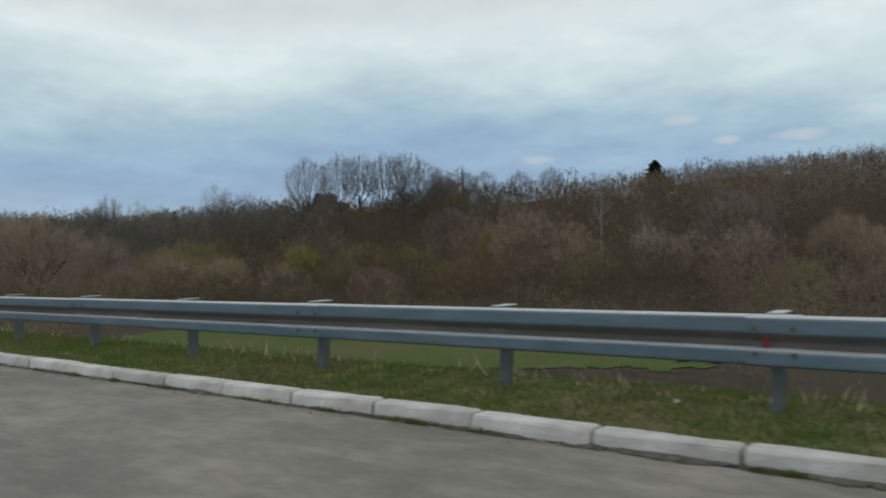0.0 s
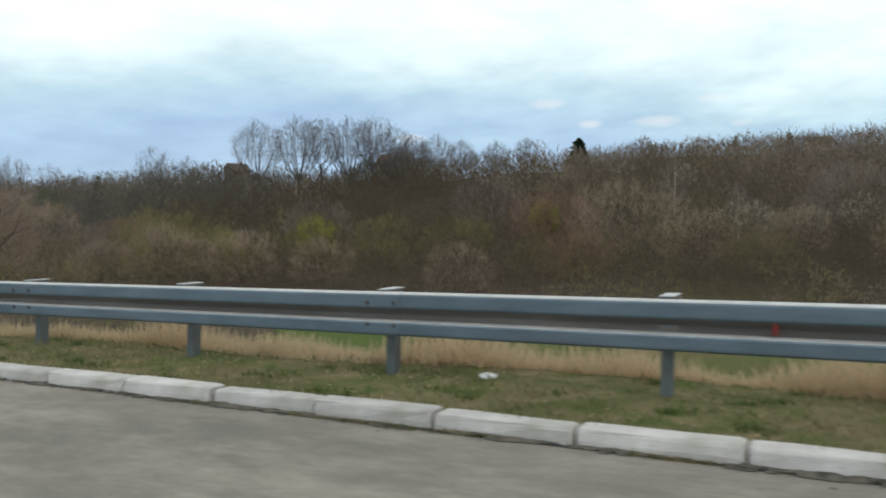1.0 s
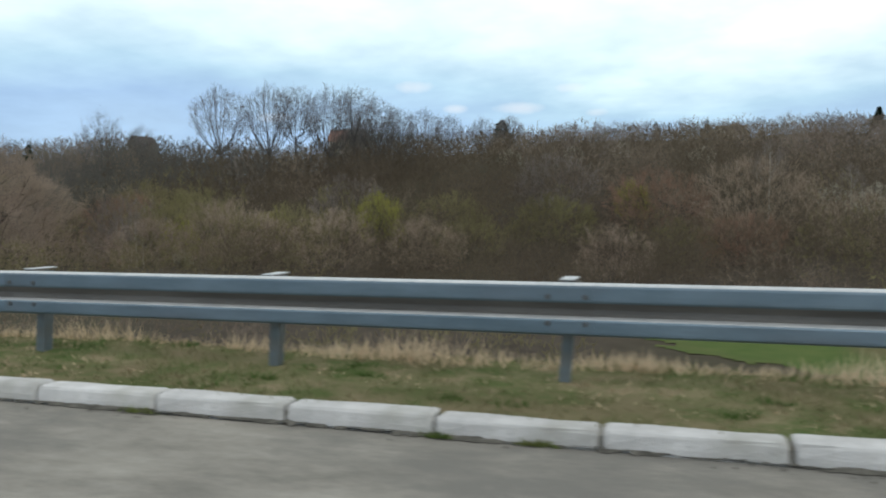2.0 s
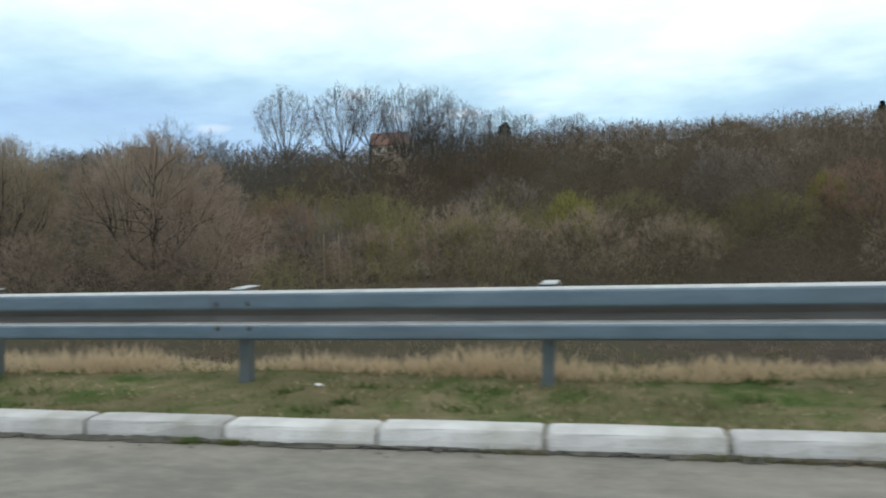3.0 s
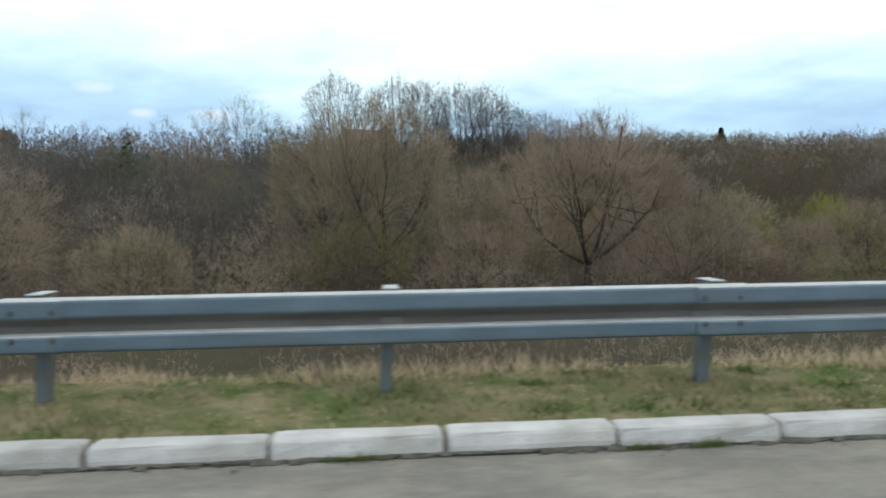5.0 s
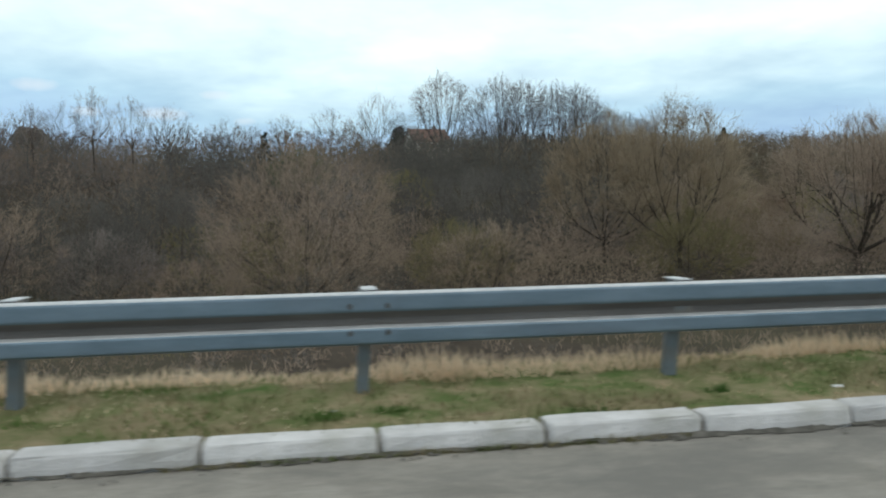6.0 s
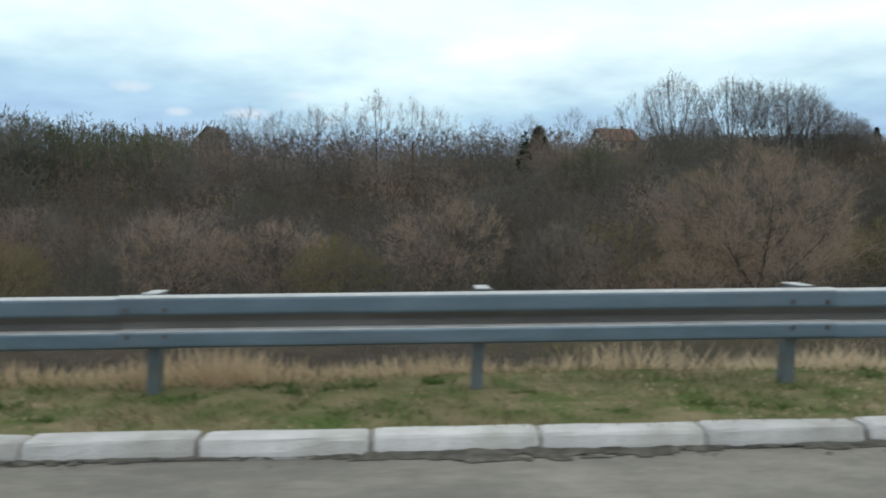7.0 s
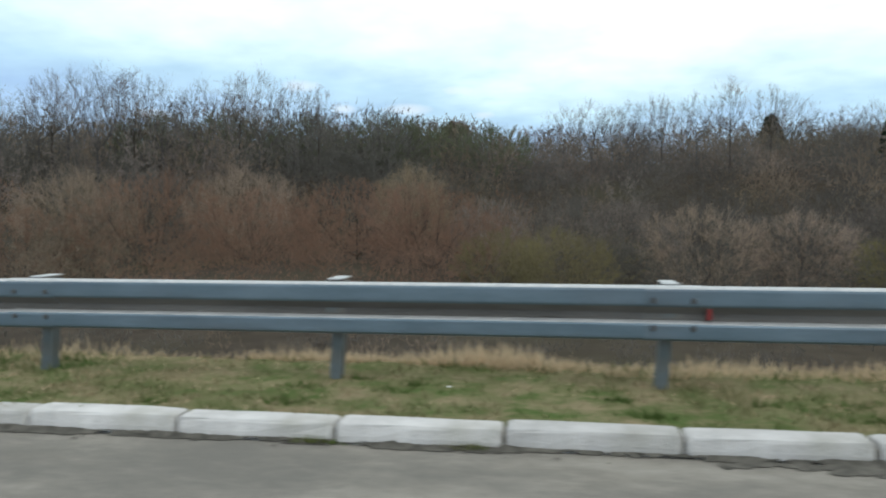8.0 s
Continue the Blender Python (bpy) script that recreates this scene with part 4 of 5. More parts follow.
def stone_mesh(length, seed):
    """One precast kerb block with battered face, rounded nose and chipped arrises."""
    rng = random.Random(seed)
    bm = bmesh.new()
    outline = [(0.0, -0.15), (0.004, 0.04), (0.01, 0.084), (0.018, 0.099), (0.032, 0.105), (0.15, 0.105), (0.15, -0.15)]
    steps = 7
    rows = []
    for i in range(steps):
        x = length * ((0, 0.03, 0.25, 0.5, 0.75, 0.97, 1)[i])
        end = 0.011 if i in (0, steps - 1) else 0.0
        rows.append([bm.verts.new((x, y + end * (z > 0) + rng.uniform(-0.005, 0.005), z - end * (z > 0.08) + rng.uniform(-0.002, 0.002))) for y, z in outline])
    k = len(outline)
    for a, b in zip(rows, rows[1:]):
        for i in range(k):
            j = (i + 1) % k
            bm.faces.new((a[i], a[j], b[j], b[i]))
    bm.faces.new(rows[0][::-1])
    bm.faces.new(rows[-1])
    bmesh.ops.recalc_face_normals(bm, faces=bm.faces[:])
    me = bpy.data.meshes.new("kerb_stone")
    bm.to_mesh(me)
    bm.free()
    me.materials.append(M["kerb"])
    return me


def build_kerb():
    rng = random.Random(5)
    kerb = tagged(new("kerb"), "whitish precast concrete kerb along the road edge", "kerb", kind="structure")
    meshes = [stone_mesh(0.806 - 0.005 * (k % 3), k) for k in range(10)]
    for start, stop, anchor in STONE_RUNS:
        pitch = 0.82
        x = anchor + math.floor((start - anchor) / pitch) * pitch
        first, last = start - x, 0.0
        while x - pitch > stop:
            last = x - pitch - stop
            if -222 < x < 6:
                m = pose(x - 0.815 + rng.uniform(-0.003, 0.003), 3.60 + rng.uniform(-0.01, 0.008), rng.uniform(-0.007, 0.005), rng.uniform(-1.6, 1.6), rng.uniform(-0.35, 0.35), rng.uniform(-0.55, 0.55))
                child("kerb_stone", rng.choice(meshes), kerb, m)
            x -= pitch
        # cut blocks that end the run at the drains
        for edge, gap in ((start - first, first), (stop, last)):
            if gap > 0.12 and -222 < edge < 4:
                child("kerb_stone", stone_mesh(gap - 0.02, 90), kerb, pose(edge + 0.01, 3.60, 0.0))
    bm = bmesh.new()
    extruded(bm, [(3.6, -0.15), (3.61, 0.08), (3.64, 0.1), (3.75, 0.1), (3.75, -0.15)], 6, 400)
    part("kerb_run", bm, "kerb", kerb)
    bm = bmesh.new()
    extruded(bm, [(3.6, -0.15), (3.61, 0.08), (3.64, 0.1), (3.75, 0.1), (3.75, -0.15)], -700, -222.2)
    part("kerb_run", bm, "kerb", kerb)
    bm = bmesh.new()
    extruded(bm, [(3.64, -0.15), (3.64, 0.06), (3.74, 0.075), (3.74, -0.15)], -222.2, 6)
    for d in DRAINS:
        geom = bm.verts[:] + bm.edges[:] + bm.faces[:]
        bmesh.ops.bisect_plane(bm, geom=geom, plane_co=(d + 0.14, 0, 0), plane_no=(1, 0, 0))
        geom = bm.verts[:] + bm.edges[:] + bm.faces[:]
        bmesh.ops.bisect_plane(bm, geom=geom, plane_co=(d - 1.16, 0, 0), plane_no=(1, 0, 0))
        gone = [f for f in bm.faces if d - 1.16 < f.calc_center_median().x < d + 0.14]
        bmesh.ops.delete(bm, geom=gone, context="FACES")
    part("mortar_bed", bm, "concrete", kerb)


def build_drain(d, seed):
    """A gap in the kerb with a turned-in block and a concrete channel down the bank."""
    top = tagged(new("drain_channel"), "old concrete storm drain channel through the kerb", "drain", "storm drains")
    rng = random.Random(seed)
    child("turned_kerb", stone_mesh(0.78, seed), top, pose(d - 1.1, 3.625, -0.012, 0, 0, 23), "whitish kerb block turned into the drain")

    def strip(name, line, mat, thick):
        """A slab along stations of (y, x0, x1, z)."""
        bm = bmesh.new()
        rows = []
        for y, x0, x1, z in line:
            z += rng.uniform(-0.008, 0.008)
            rows.append([bm.verts.new(c) for c in ((x0, y, z - thick), (x1, y, z - thick), (x1, y, z), (x0, y, z))])
        for a, b in zip(rows, rows[1:]):
            for i in range(4):
                j = (i + 1) % 4
                bm.faces.new((a[i], a[j], b[j], b[i]))
        bm.faces.new(rows[0][::-1])
        bm.faces.new(rows[-1])
        bmesh.ops.recalc_face_normals(bm, faces=bm.faces[:])
        return part(name, bm, mat, top)

    fall = [(5.3, -0.06), (6.5, -0.45), (9.5, -1.98), (13.0, -3.8)]
    strip("apron", [(3.58, d - 1.2, d + 0.12, 0.004), (3.75, d - 1.1, d + 0.1, -0.004), (3.98, d - 0.72, d + 0.06, 0.01), (4.1, d - 0.5, d + 0.03, 0.012)], "grit", 0.08)
    strip("channel_bed", [(3.9, d - 0.38, d, 0.004), (4.3, d - 0.36, d, 0.01), (4.6, d - 0.36, d, -0.03)] + [(y, d - 0.36, d, z - 0.05) for y, z in fall], "concrete", 0.12)
    strip("channel_wall", [(3.62, d + 0.0, d + 0.11, 0.075), (4.0, d + 0.01, d + 0.1, 0.07), (4.6, d + 0.01, d + 0.09, 0.06)] + [(y, d, d + 0.09, z + 0.07) for y, z in fall], "channel", 0.25)
    strip("channel_wall", [(3.97, d - 0.56, d - 0.43, 0.05), (4.2, d - 0.49, d - 0.37, 0.065), (4.6, d - 0.46, d - 0.36, 0.06)] + [(y, d - 0.46, d - 0.36, z + 0.07) for y, z in fall], "channel", 0.25)
    # turf behind the turned block and beside the channel
    strip("turf_fill", [(3.76, d - 1.36, d - 1.12, 0.045), (3.9, d - 1.36, d - 0.82, 0.05), (4.03, d - 1.36, d - 0.5, 0.052), (4.3, d - 1.36, d - 0.47, 0.052), (5.2, d - 0.8, d - 0.44, 0.052)], "verge", 0.15)
    strip("turf_fill", [(3.76, d + 0.09, d + 0.26, 0.05), (4.4, d + 0.08, d + 0.26, 0.052), (5.2, d + 0.08, d + 0.26, 0.05)], "verge", 0.15)
    g = np.random.default_rng(seed)
    n = 500
    st = np.stack([d - 0.42 + g.normal(0, 0.1, n), 3.92 + g.normal(0, 0.07, n), np.full(n, 0.01)], 1)
    more = 700
    edge = g.random(more)
    st = np.concatenate([st, np.stack([d - 0.5 - 0.8 * edge, 4.08 + 0.9 * g.random(more) * (1 - 0.7 * edge), np.full(more, 0.05)], 1), np.stack([d + 0.12 + 0.14 * g.random(300), 3.78 + 1.4 * g.random(300), np.full(300, 0.05)], 1)])
    v, f = slivers(g, st, unit(np.stack([g.normal(0, 0.6, len(st)), g.normal(0, 0.6, len(st)), np.ones(len(st))], 1)), g.uniform(0.04, 0.1, len(st)), 0.014)
    tagged(sheet("weed_growth", v, f, "grass", top, "green weeds and grass round the drain"), kind="stuff")
    bm = bmesh.new()
    for k in range(40):
        x, y, s = d + rng.uniform(-1.3, 0.3), rng.uniform(3.42, 3.8), rng.uniform(0.006, 0.022)
        made = bmesh.ops.create_icosphere(bm, subdivisions=1, radius=s)["verts"]
        for v in made:
            v.co = Vector((v.co.x * rng.uniform(0.8, 1.6) + x, v.co.y + y, v.co.z * 0.5 + s * 0.3))
    tagged(part("washed_earth", bm, "grit", top, "dark washed-in earth clods"), kind="stuff")


BEAM_Z, BEAM_Y = 0.378, 4.51
W_BEAM = [(0.05, 0.0), (0.012, 0.004), (0.001, 0.016), (0.0, 0.03), (0.0, 0.088), (0.004, 0.099), (0.014, 0.104), (0.068, 0.112), (0.078, 0.118), (0.081, 0.13),
          (0.08, 0.148), (0.072, 0.158), (0.01, 0.196), (0.001, 0.208), (0.0, 0.222), (0.0, 0.286), (0.003, 0.299), (0.01, 0.307), (0.024, 0.312), (0.05, 0.314)]


def build_guardrail():
    rail = tagged(new("guardrail"), "weathered grey galvanised steel crash barrier on posts", "guardrail")
    bm = bmesh.new()
    loop = W_BEAM + [(y + 0.005, z) for y, z in W_BEAM[::-1]]
    extruded(bm, loop, -4.16, 0.16)
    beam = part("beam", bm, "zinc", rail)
    beam.data.materials.append(M["skylit_zinc"])
    # painted highlight: top lip and lower ridge coloured as if catching the sky
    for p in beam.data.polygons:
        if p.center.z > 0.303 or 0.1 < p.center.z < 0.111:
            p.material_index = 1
    # faces of the central hollow get a darker, browner zinc
    beam.data.materials.append(M["zinc_hollow"])
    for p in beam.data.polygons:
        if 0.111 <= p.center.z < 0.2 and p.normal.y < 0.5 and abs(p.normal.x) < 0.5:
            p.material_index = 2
    me_beam = beam.data
    # C-shaped post
    bm = bmesh.new()
    c = [(-0.035, 0), (0.035, 0), (0.035, 0.09), (0.02, 0.09), (0.02, 0.085), (0.03, 0.085), (0.03, 0.005), (-0.03, 0.005), (-0.03, 0.085), (-0.02, 0.085), (-0.02, 0.09), (-0.035, 0.09)]
    lo, hi = [bm.verts.new((x, y, -0.6)) for x, y in c], [bm.verts.new((x, y, 0.69)) for x, y in c]
    for i in range(len(c)):
        j = (i + 1) % len(c)
        bm.faces.new((lo[i], lo[j], hi[j], hi[i]))
    bm.faces.new(hi)
    bm.faces.new(lo[::-1])
    bmesh.ops.recalc_face_normals(bm, faces=bm.faces[:])
    post = part("post", bm, "zinc_post", rail)
    # spacer bracket between post and beam, its folded top coloured pale for sky sheen
    bm = bmesh.new()
    box(bm, (-0.06, 4.592, 0.42), (0.06, 4.598, 0.70))
    box(bm, (-0.06, 4.598, 0.42), (-0.055, 4.70, 0.70))
    box(bm, (0.055, 4.598, 0.42), (0.06, 4.70, 0.70))
    spacer = part("spacer", bm, "zinc_post", rail)
    bm = bmesh.new()
    box(bm, (-0.045, 4.575, 0.700), (0.045, 4.80, 0.708), 0.002)
    cap = part("spacer_cap", bm, "skylit_zinc", rail, "folded zinc bracket top with sky sheen painted in")
    bm = bmesh.new()
    bmesh.ops.create_cone(bm, segments=8, radius1=0.019, radius2=0.013, depth=0.016, cap_ends=True)
    bmesh.ops.rotate(bm, verts=bm.verts[:], cent=(0, 0, 0), matrix=Matrix.Rotation(radians(90), 3, "X"))
    bolt = part("bolt", bm, "bolt", rail)
    bm = bmesh.new()
    box(bm, (-0.013, -0.04, -0.034), (0.013, 0.0, 0.034), 0.005)
    reflector = part("reflector", bm, "red", rail, "small red reflector in the beam's hollow")
    # slanting stroke of red paint across the beam
    bm = bmesh.new()
    rows = []
    for y, z in W_BEAM[3:-3]:
        s = (z - 0.155) * 0.36
        rows.append([bm.verts.new((s + sx * (0.025 + 0.006 * math.sin(z * 90 + sx)), y + dy, z)) for sx, dy in ((-1, -0.004), (1, -0.004), (1, 0.001), (-1, 0.001))])
    for p, q in zip(rows, rows[1:]):
        for i in range(4):
            bm.faces.new((p[i], p[(i + 1) % 4], q[(i + 1) % 4], q[i]))
    bm.faces.new(rows[0])
    bm.faces.new(rows[-1][::-1])
    bmesh.ops.recalc_face_normals(bm, faces=bm.faces[:])
    stroke = part("paint_stroke", bm, "red_paint", rail, "slanting stroke of dark red paint on the beam")
    stroke.matrix_local = pose(-206.18, BEAM_Y, BEAM_Z)
    posts = [-1.1 - 2 * k for k in range(-10, 121)]
    posts = [x for x in posts if not -21.5 < x < -16.5] + [-18.35, -19.7, -21.0]
    rng = random.Random(9)
    first = True
    for x in posts:
        lean = 3.6 + rng.uniform(-1.2, 1.2)
        for src, m in ((post, pose(x - 0.042, 4.70, 0, rng.uniform(-0.6, 0.6), lean, rng.uniform(-4, 4))), (spacer, pose(x, 0, 0)), (cap, pose(x, 0, rng.uniform(-0.004, 0.006), 0, 0, rng.uniform(-0.1, 0.1)))):
            if first:
                src.matrix_local = m
            else:
                child(src.name.split(".")[0], src.data, rail, m, src.get("label", ""))
        first = False
    beams = [-1.1 - 4 * k for k in range(-5, 60)]
    first_beam, first_bolt = True, True
    for i, x in enumerate(beams):
        m = pose(x, BEAM_Y + 0.006 * (i % 2), BEAM_Z + rng.uniform(-0.004, 0.004), 0, 0, rng.uniform(-0.06, 0.06))
        if first_beam:
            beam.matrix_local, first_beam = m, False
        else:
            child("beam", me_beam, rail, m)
        for dx in (-0.11, 0.11):
            for z in (0.077, 0.235):
                m = pose(x + dx, BEAM_Y - 0.004, BEAM_Z + z)
                if first_bolt:
                    bolt.matrix_local, first_bolt = m, False
                else:
                    child("bolt", bolt.data, rail, m)
    marks = [-1.15, -13.3, -26.5, -49.6, -62.0, -74.45, -85.0, -97.0, -109.5, -124.1, -146.0, -193.1, -201.1, -208.9]
    for i, x in enumerate(marks):
        m = pose(x, BEAM_Y + 0.06, BEAM_Z + 0.156)
        if i == 0:
            reflector.matrix_local = m
        else:
            child("reflector", reflector.data, rail, m, reflector["label"])


build_guardrail()
for i, d in enumerate(DRAINS):
    build_drain(d, 40 + i)


# ---------------------------------------------------------------- grass of the verge
def build_grass():
    rng = np.random.default_rng(23)

    def keep_off(x, y):
        ok = np.ones(len(x), bool)
        for d in DRAINS:
            ok &= ~((x > d - 0.56) & (x < d + 0.12)) & ~((x > d - 1.28) & (x < d + 0.12) & (y < 4.0))
        return ok

    def blades(n, x, y, h, w, tilt):
        ok = keep_off(x, y)
        x, y, h = x[ok], y[ok], h[ok]
        n = len(x)
        st = np.stack([x, y, ground_z(x, y) + np.where(y < 5.3, 0.008, -0.01)], 1)
        way = unit(np.stack([rng.normal(0, tilt, n), rng.normal(0, tilt, n), np.ones(n)], 1))
        return slivers(rng, st, way, h, w)

    n = 200000
    x, y = rng.uniform(-224, 4, n), 3.70 + 1.9 * rng.random(n)
    h = 0.03 + 0.045 * rng.random(n) + 0.03 * np.sin(x * 2.3 + y * 3) * np.sin(x * 0.7)
    weeds = 9000
    wx = rng.uniform(-222, 4, weeds)
    wx = wx[(np.sin(wx * 0.61) * np.sin(wx * 0.173 + 1) > 0.45)]
    x, y = np.concatenate([x, wx]), np.concatenate([y, rng.uniform(3.70, 3.74, len(wx))])
    h = np.concatenate([h, rng.uniform(0.05, 0.12, len(wx))])
    n = len(x)
    v, f = blades(n, x, y, np.maximum(h, 0.02), 0.014, 0.6)
    # weeds rooted in the joint between kerb and road
    wx = rng.uniform(-222, 4, 50000)
    wx = wx[np.sin(wx * 0.83) * np.sin(wx * 0.197 + 1.3) + 0.35 * np.sin(wx * 3.7) > 0.45]
    st = np.stack([wx, rng.uniform(3.57, 3.605, len(wx)), np.zeros(len(wx))], 1)
    wv, wf = slivers(rng, st, unit(np.stack([rng.normal(0, 0.6, len(wx)), rng.normal(-0.3, 0.4, len(wx)), np.ones(len(wx))], 1)), rng.uniform(0.015, 0.05, len(wx)), 0.012)
    v, f = np.concatenate([v, wv]), np.concatenate([f, wf + len(v)])
    # thicker growth near the field
    m = 26000
    gv, gf = blades(m, rng.uniform(DRAINS[0], 4, m), 3.72 + 1.8 * rng.random(m), rng.uniform(0.05, 0.11, m), 0.014, 0.6)
    v, f = np.concatenate([v, gv]), np.concatenate([f, gf + len(v)])
    # a stretch of tall green grass on the edge of the bank
    m = 3600
    gv, gf = blades(m, rng.uniform(-41.4, -36, m), 4.9 + np.abs(rng.normal(0, 0.5, m)), rng.uniform(0.06, 0.17, m), 0.013, 0.5)
    v, f = np.concatenate([v, gv]), np.concatenate([f, gf + len(v)])
    lush = (v[f[:, 0], 0] > DRAINS[0]) | ((np.arange(len(f)) >= len(f) - m) & (v[f[:, 0], 0] < -30))
    tagged(sheet("verge_grass", v, f[lush], "grass_lush"), "fresh green verge grass", "grass", kind="stuff")
    f = f[~lush]
    tagged(sheet("verge_grass", v, f, "grass"), "short patchy green and withered verge grass", "grass", kind="stuff")
    n = 215000
    x = rng.uniform(-224, 4, n)
    y = 5.05 + np.abs(rng.normal(0, 0.4, n)) + 0.12 * np.sin(x * 1.3) + 0.1 * np.sin(x * 0.41)
    thick = 0.5 + 0.3 * np.sin(x * 0.11 + 1.5 * np.sin(x * 0.043)) + 0.22 * np.sin(x * 1.9 + 2 * np.sin(x * 0.7))
    ok = (rng.random(n) < 0.2 + 0.8 * np.maximum(np.clip(thick, 0, 1) ** 1.6, np.maximum(np.exp(-((x + 26) / 8) ** 2), 0.9 * np.exp(-((x + 80) / 9) ** 4)))) & ((x < -216) | (x > -212) | (rng.random(n) < 0.2)) & ((x < -17.4) | (rng.random(n) < 0.05)) & (((x < -41.4) | (x > -36)) | (rng.random(n) < 0.25))
    x, y = x[ok], y[ok]
    n = len(x)
    tall = 1 + 0.9 * np.exp(-((x + 26) / 7) ** 2) - 0.08 * np.exp(-((x + 80) / 9) ** 4) + 0.7 * np.exp(-((x + 117) / 5) ** 2) + 0.5 * np.exp(-((x + 182) / 6) ** 2)
    h = np.where(x < -120, 0.85, 1.0) * tall * (0.09 + 0.14 * rng.random(n)) * (0.8 + 0.5 * np.sin(x * 3.1) * np.sin(x * 1.13))
    # withered blades scattered through the verge
    m = 40000
    sx, sy = rng.uniform(-224, -17, m), 5.15 - 1.3 * rng.random(m) ** 1.6
    keep = np.sin(sx * 1.7 + 2 * np.sin(sy * 3)) * np.sin(sx * 0.53 + sy * 2) > -0.25
    x, y, h = np.concatenate([x, sx[keep]]), np.concatenate([y, sy[keep]]), np.concatenate([h, rng.uniform(0.02, 0.045, int(keep.sum()))])
    n = len(x)
    v, f = blades(n, x, y, np.maximum(h, 0.02), 0.013, 0.5)
    tagged(sheet("dry_grass", v, f, "straw"), "pale dry grass along the top of the bank", "grass", kind="stuff")


def build_litter():
    """Bags, paper and bottles thrown on the verge."""
    spots = [(-28.4, 4.82, 0.09, 0.5), (-44.7, 5.02, 0.10, 0.9), (-44.95, 5.08, 0.08, 0.8), (-43.95, 5.08, 0.11, 0.7), (-42.45, 4.86, 0.05, 0.5), (-40.8, 4.52, 0.09, 0.2), (-39.5, 4.41, 0.07, 0.3), (-91.2, 4.85, 0.13, 0.4),
             (-18.7, 4.39, 0.07, 0.4), (-18.95, 4.47, 0.06, 0.4), (-170.7, 4.53, 0.05, 0.5), (-180.1, 5.04, 0.07, 0.8), (-195.6, 4.53, 0.06, 0.3), (-197.7, 4.69, 0.08, 0.2), (-207.9, 4.51, 0.08, 0.3), (-210.4, 4.57, 0.05, 0.3),
             (-154.3, 4.2, 0.06, 0.2), (-106.7, 4.83, 0.05, 0.6), (-1.8, 4.79, 0.05, 0.4), (-80.6, 4.66, 0.05, 0.4), (-75.1, 4.11, 0.11, 0.2), (-74.1, 4.48, 0.05, 0.3), (-124.0, 4.08, 0.12, 0.2), (-152.4, 4.96, 0.05, 0.4), (-157.3, 4.26, 0.05, 0.2), (-178.2, 3.45, 0.07, 0.2), (-18.2, 3.42, 0.05, 0.4), (-188.6, 4.5, 0.07, 0.3), (-189.4, 4.6, 0.06, 0.3), (-190.3, 4.4, 0.05, 0.3)]
    rng = random.Random(31)
    for x, y, s, tall in spots:
        s *= 0.6
        bm = bmesh.new()
        bmesh.ops.create_icosphere(bm, subdivisions=2, radius=1.0)
        seed = rng.uniform(0, 50)
        for v in bm.verts:
            k = 1 + 0.45 * noise.noise(v.co * 1.7 + Vector((seed, 0, 0))) + 0.2 * noise.noise(v.co * 5 + Vector((0, seed, 0)))
            v.co = Vector((v.co.x * s * k * 1.15, v.co.y * s * k * 0.8, (v.co.z + 0.85) * s * tall * k))
        ob = part("litter", bm, "litter")
        tagged(ob, "crumpled white plastic litter lying on the verge" if tall > 0.35 else "flattened white paper litter lying on the verge", "litter", "litter along the verge")
        ob.matrix_basis = pose(x, y, 0.055 if y > 3.7 else 0.0, 0, 0, rng.uniform(0, 180))
    for x, y, s in ((-90.8, 4.47, 0.06), (-74.0, 4.62, 0.05), (-19.8, 3.45, 0.07)):
        bm = bmesh.new()
        bmesh.ops.create_icosphere(bm, subdivisions=2, radius=1.0)
        for v in bm.verts:
            k = 1 + 0.4 * noise.noise(v.co * 2 + Vector((x, 0, 0)))
            v.co = Vector((v.co.x * s * k * 1.4, v.co.y * s * k * 0.7, (v.co.z + 0.8) * s * 0.35 * k))
        ob = tagged(part("dark_clod", bm, "rubber"), "dark clod of earth or rubber at the roadside", "debris")
        ob.matrix_basis = pose(x, y, 0.055 if y > 3.7 else 0.0)
    fl = np.random.default_rng(8)
    for i, (x, y) in enumerate(((-99.6, 5.45), (-98.9, 5.5), (-98.6, 5.48))):
        n = 60
        st = np.stack([fl.normal(0, 0.06, n), fl.normal(0, 0.04, n), fl.uniform(0.06, 0.13, n)], 1)
        top = tagged(new("flower_tuft"), "tuft of small yellow flowers at the top of the bank", "flowers", "yellow flowers")
        v, f = slivers(fl, st * np.array([1, 1, 0.05]), unit(np.stack([fl.normal(0, 0.2, n), fl.normal(0, 0.2, n), np.ones(n)], 1)), st[:, 2], 0.006)
        sheet("stem", v, f, "grass", top)
        v, f = slivers(fl, st, unit(fl.normal(size=(n, 3))), np.full(n, 0.03), 0.03)
        sheet("petals", v, f, "petal", top, "bright yellow petals")
        top.matrix_basis = pose(x, y, float(ground_z(x, y)))


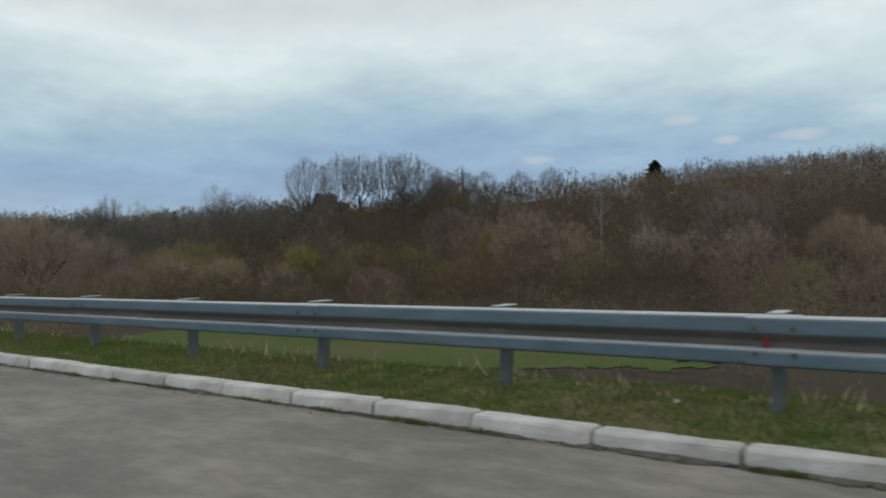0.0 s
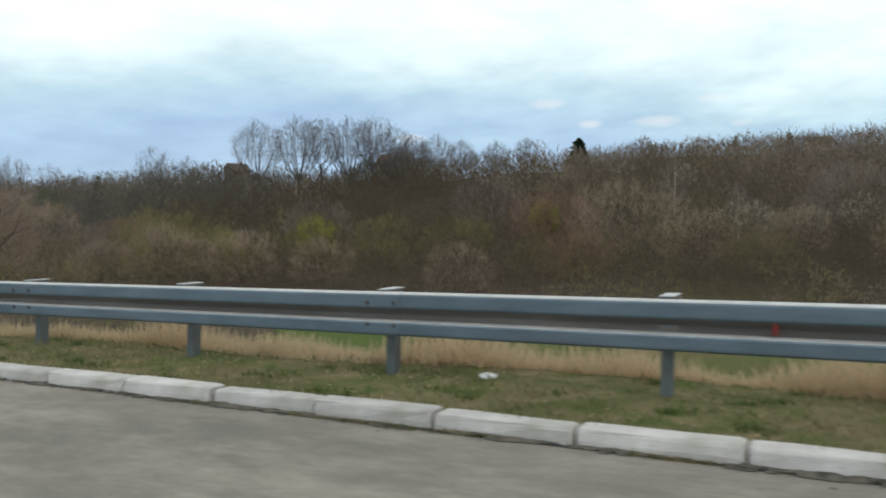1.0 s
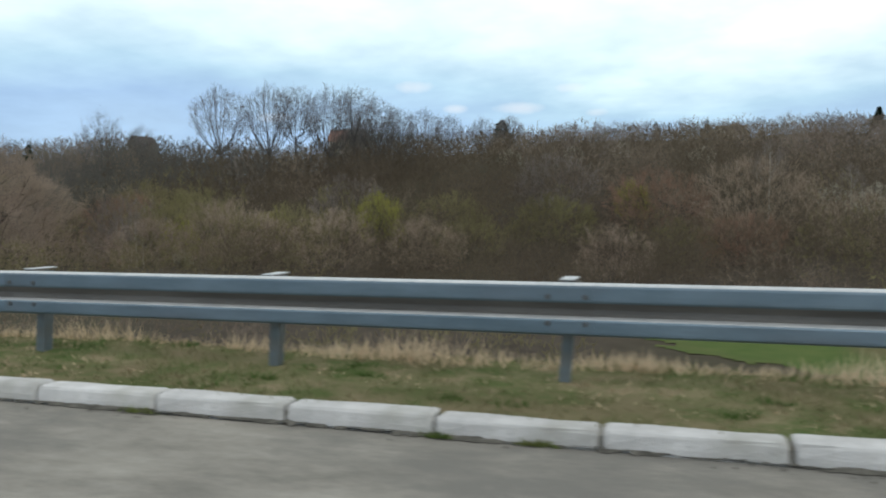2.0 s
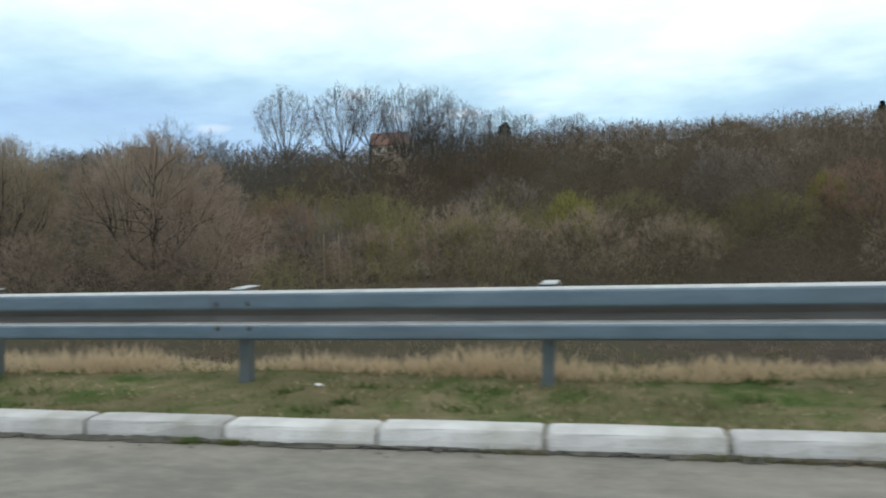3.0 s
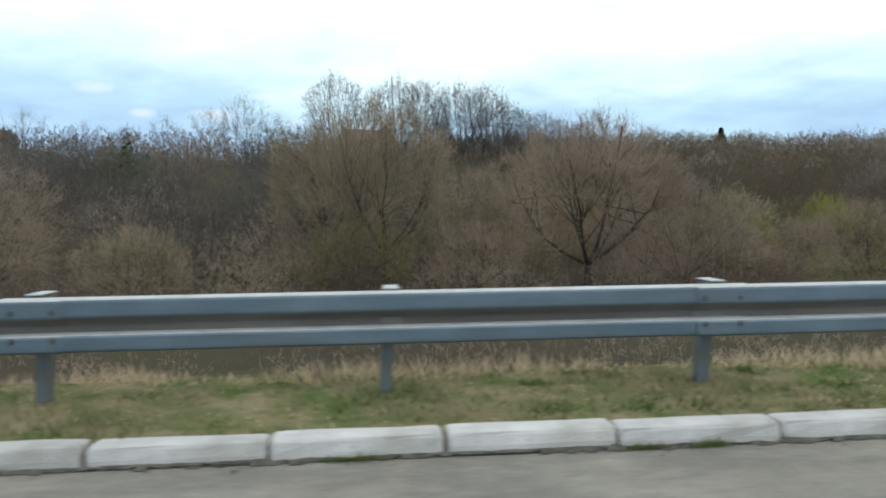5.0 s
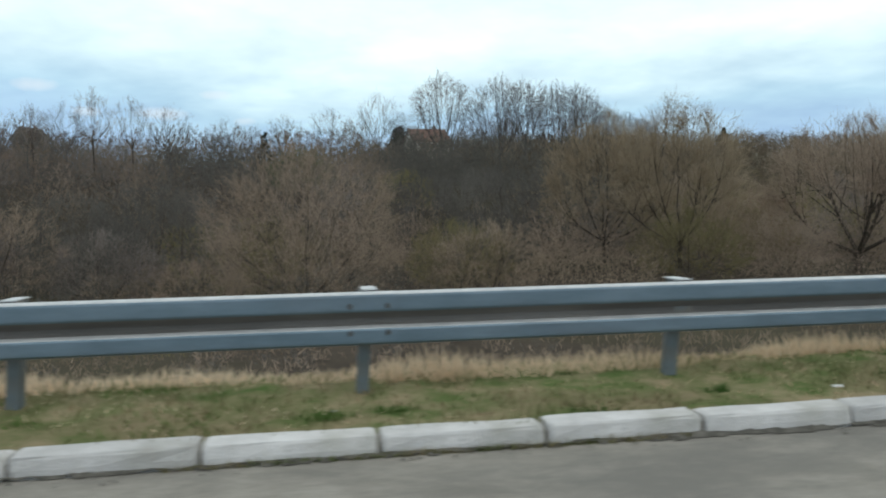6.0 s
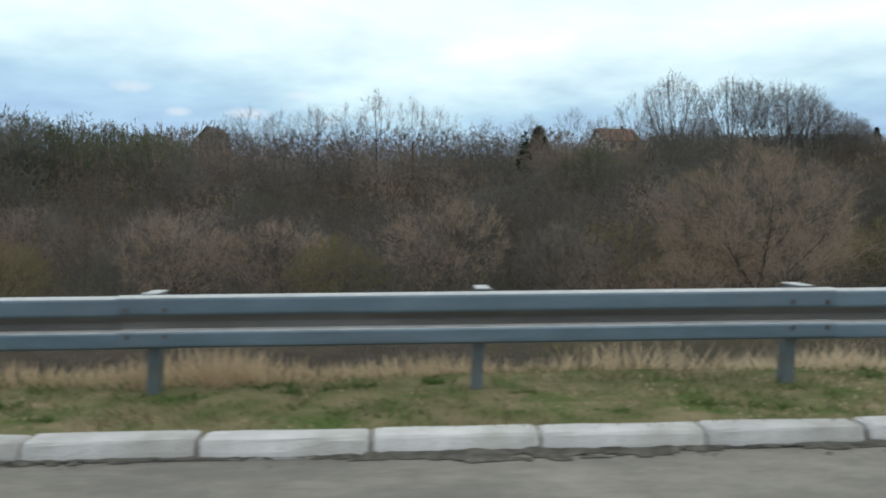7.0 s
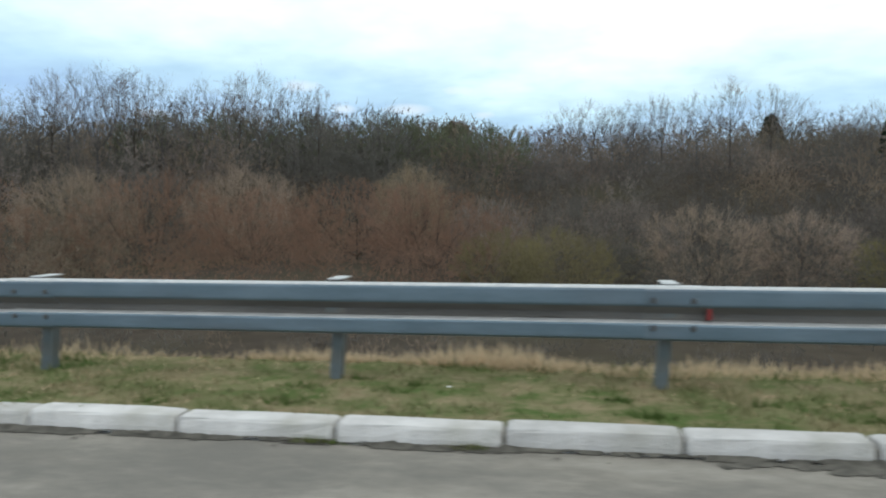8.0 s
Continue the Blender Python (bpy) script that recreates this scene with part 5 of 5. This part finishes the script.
def build_grit():
    """Crumbs of earth, gravel and weeds swept against the kerb."""
    rng = np.random.default_rng(77)
    n = 9000
    x = rng.uniform(-222, 4, n)
    heap = np.sin(x * 0.9 + 2 * np.sin(x * 0.31)) * np.sin(x * 2.7) + 0.4 * ((x < -150) & (x > -205)) + 0.8 * np.exp(-((x + 19.5) / 4.0) ** 2)
    x = x[rng.random(n) < 0.15 + 0.85 * np.clip(heap, 0, 1)]
    n = len(x)
    y = 3.57 - (0.12 + 0.3 * np.exp(-((x + 19.5) / 4.0) ** 2)) * rng.random(n) ** 2
    s = 0.004 + 0.011 * rng.random(n) ** 3
    corner = np.array([(1, 0, 0), (-0.5, 0.87, 0), (-0.5, -0.87, 0), (0.1, 0.1, 0.8)])
    a = rng.uniform(0, 2 * math.pi, n)
    c = corner[None] * rng.uniform(0.6, 1.4, (n, 4, 3))
    v = np.stack([x[:, None] + s[:, None] * (c[..., 0] * np.cos(a)[:, None] - c[..., 1] * np.sin(a)[:, None]), y[:, None] + s[:, None] * (c[..., 0] * np.sin(a)[:, None] + c[..., 1] * np.cos(a)[:, None]), 0.006 + s[:, None] * c[..., 2]], -1).reshape(-1, 3)
    f = (np.arange(n)[:, None, None] * 4 + np.array([(0, 1, 3), (1, 2, 3), (2, 0, 3)])[None]).reshape(-1, 3)
    tagged(sheet("roadside_grit", v, f, "grit"), "dark crumbs of earth and gravel against the kerb", "grit", kind="stuff")
    # clumps of weed rooted at the foot of the kerb
    spots = rng.uniform(-220, 2, 120)
    k = 90
    wx = (spots[:, None] + rng.normal(0, 0.05, (120, k)) * rng.uniform(0.4, 1.6, (120, 1))).ravel()
    wx = wx[np.array([not any(d - 1.3 < q < d + 0.15 for d in DRAINS) for q in wx])]
    st = np.stack([wx, rng.uniform(3.56, 3.6, len(wx)), np.full(len(wx), 0.004)], 1)
    v, f = slivers(rng, st, unit(np.stack([rng.normal(0, 0.7, len(wx)), rng.normal(-0.4, 0.5, len(wx)), np.ones(len(wx))], 1)), rng.uniform(0.015, 0.05, len(wx)), 0.012)
    tagged(sheet("kerb_weeds", v, f, "grass_lush"), "small green weeds rooted along the kerb", "weeds", kind="stuff")


def build_tufts():
    """Green clover tufts dotted over the withered verge, and stubble on the field below the bank."""
    rng = np.random.default_rng(91)
    n, k = 620, 46
    cx, cy = rng.uniform(-222, -17.6, n), 3.85 + 1.35 * rng.random(n)
    size = 0.03 + 0.1 * rng.random(n) ** 2
    x, y = (cx[:, None] + rng.normal(0, 1, (n, k)) * size[:, None] * 1.5).ravel(), (cy[:, None] + rng.normal(0, 1, (n, k)) * size[:, None] * 0.7).ravel()
    ok = (y > 3.72) & np.array([not any(d - 1.3 < q < d + 0.15 for d in DRAINS) for q in x])
    x, y = x[ok], y[ok]
    st = np.stack([x, y, ground_z(x, y) + 0.005], 1)
    v, f = slivers(rng, st, unit(np.stack([rng.normal(0, 0.7, len(x)), rng.normal(0, 0.7, len(x)), np.ones(len(x))], 1)), rng.uniform(0.035, 0.085, len(x)), 0.016)
    tagged(sheet("clover_tufts", v, f, "clover"), "dark green clover tufts dotted over the verge", "clover", kind="stuff")
    n = 9000
    x, y = rng.uniform(-30, 12, n), rng.uniform(6.5, 40, n)
    keep = np.sin(x * 0.9 + y) * np.sin(y * 0.7 - x * 0.3) > -0.1
    x, y = x[keep], y[keep]
    st = np.stack([x, y, ground_z(x, y)], 1)
    v, f = slivers(rng, st, unit(np.stack([rng.normal(0, 0.5, len(x)), rng.normal(0, 0.5, len(x)), np.ones(len(x))], 1)), rng.uniform(0.08, 0.3, len(x)), 0.03)
    tagged(sheet("field_stubble", v, f, "twig_brown"), "brown stubble on the bare field below the bank", "stubble", kind="stuff")


build_grass()
build_tufts()
build_grit()
build_litter()
build_kerb()
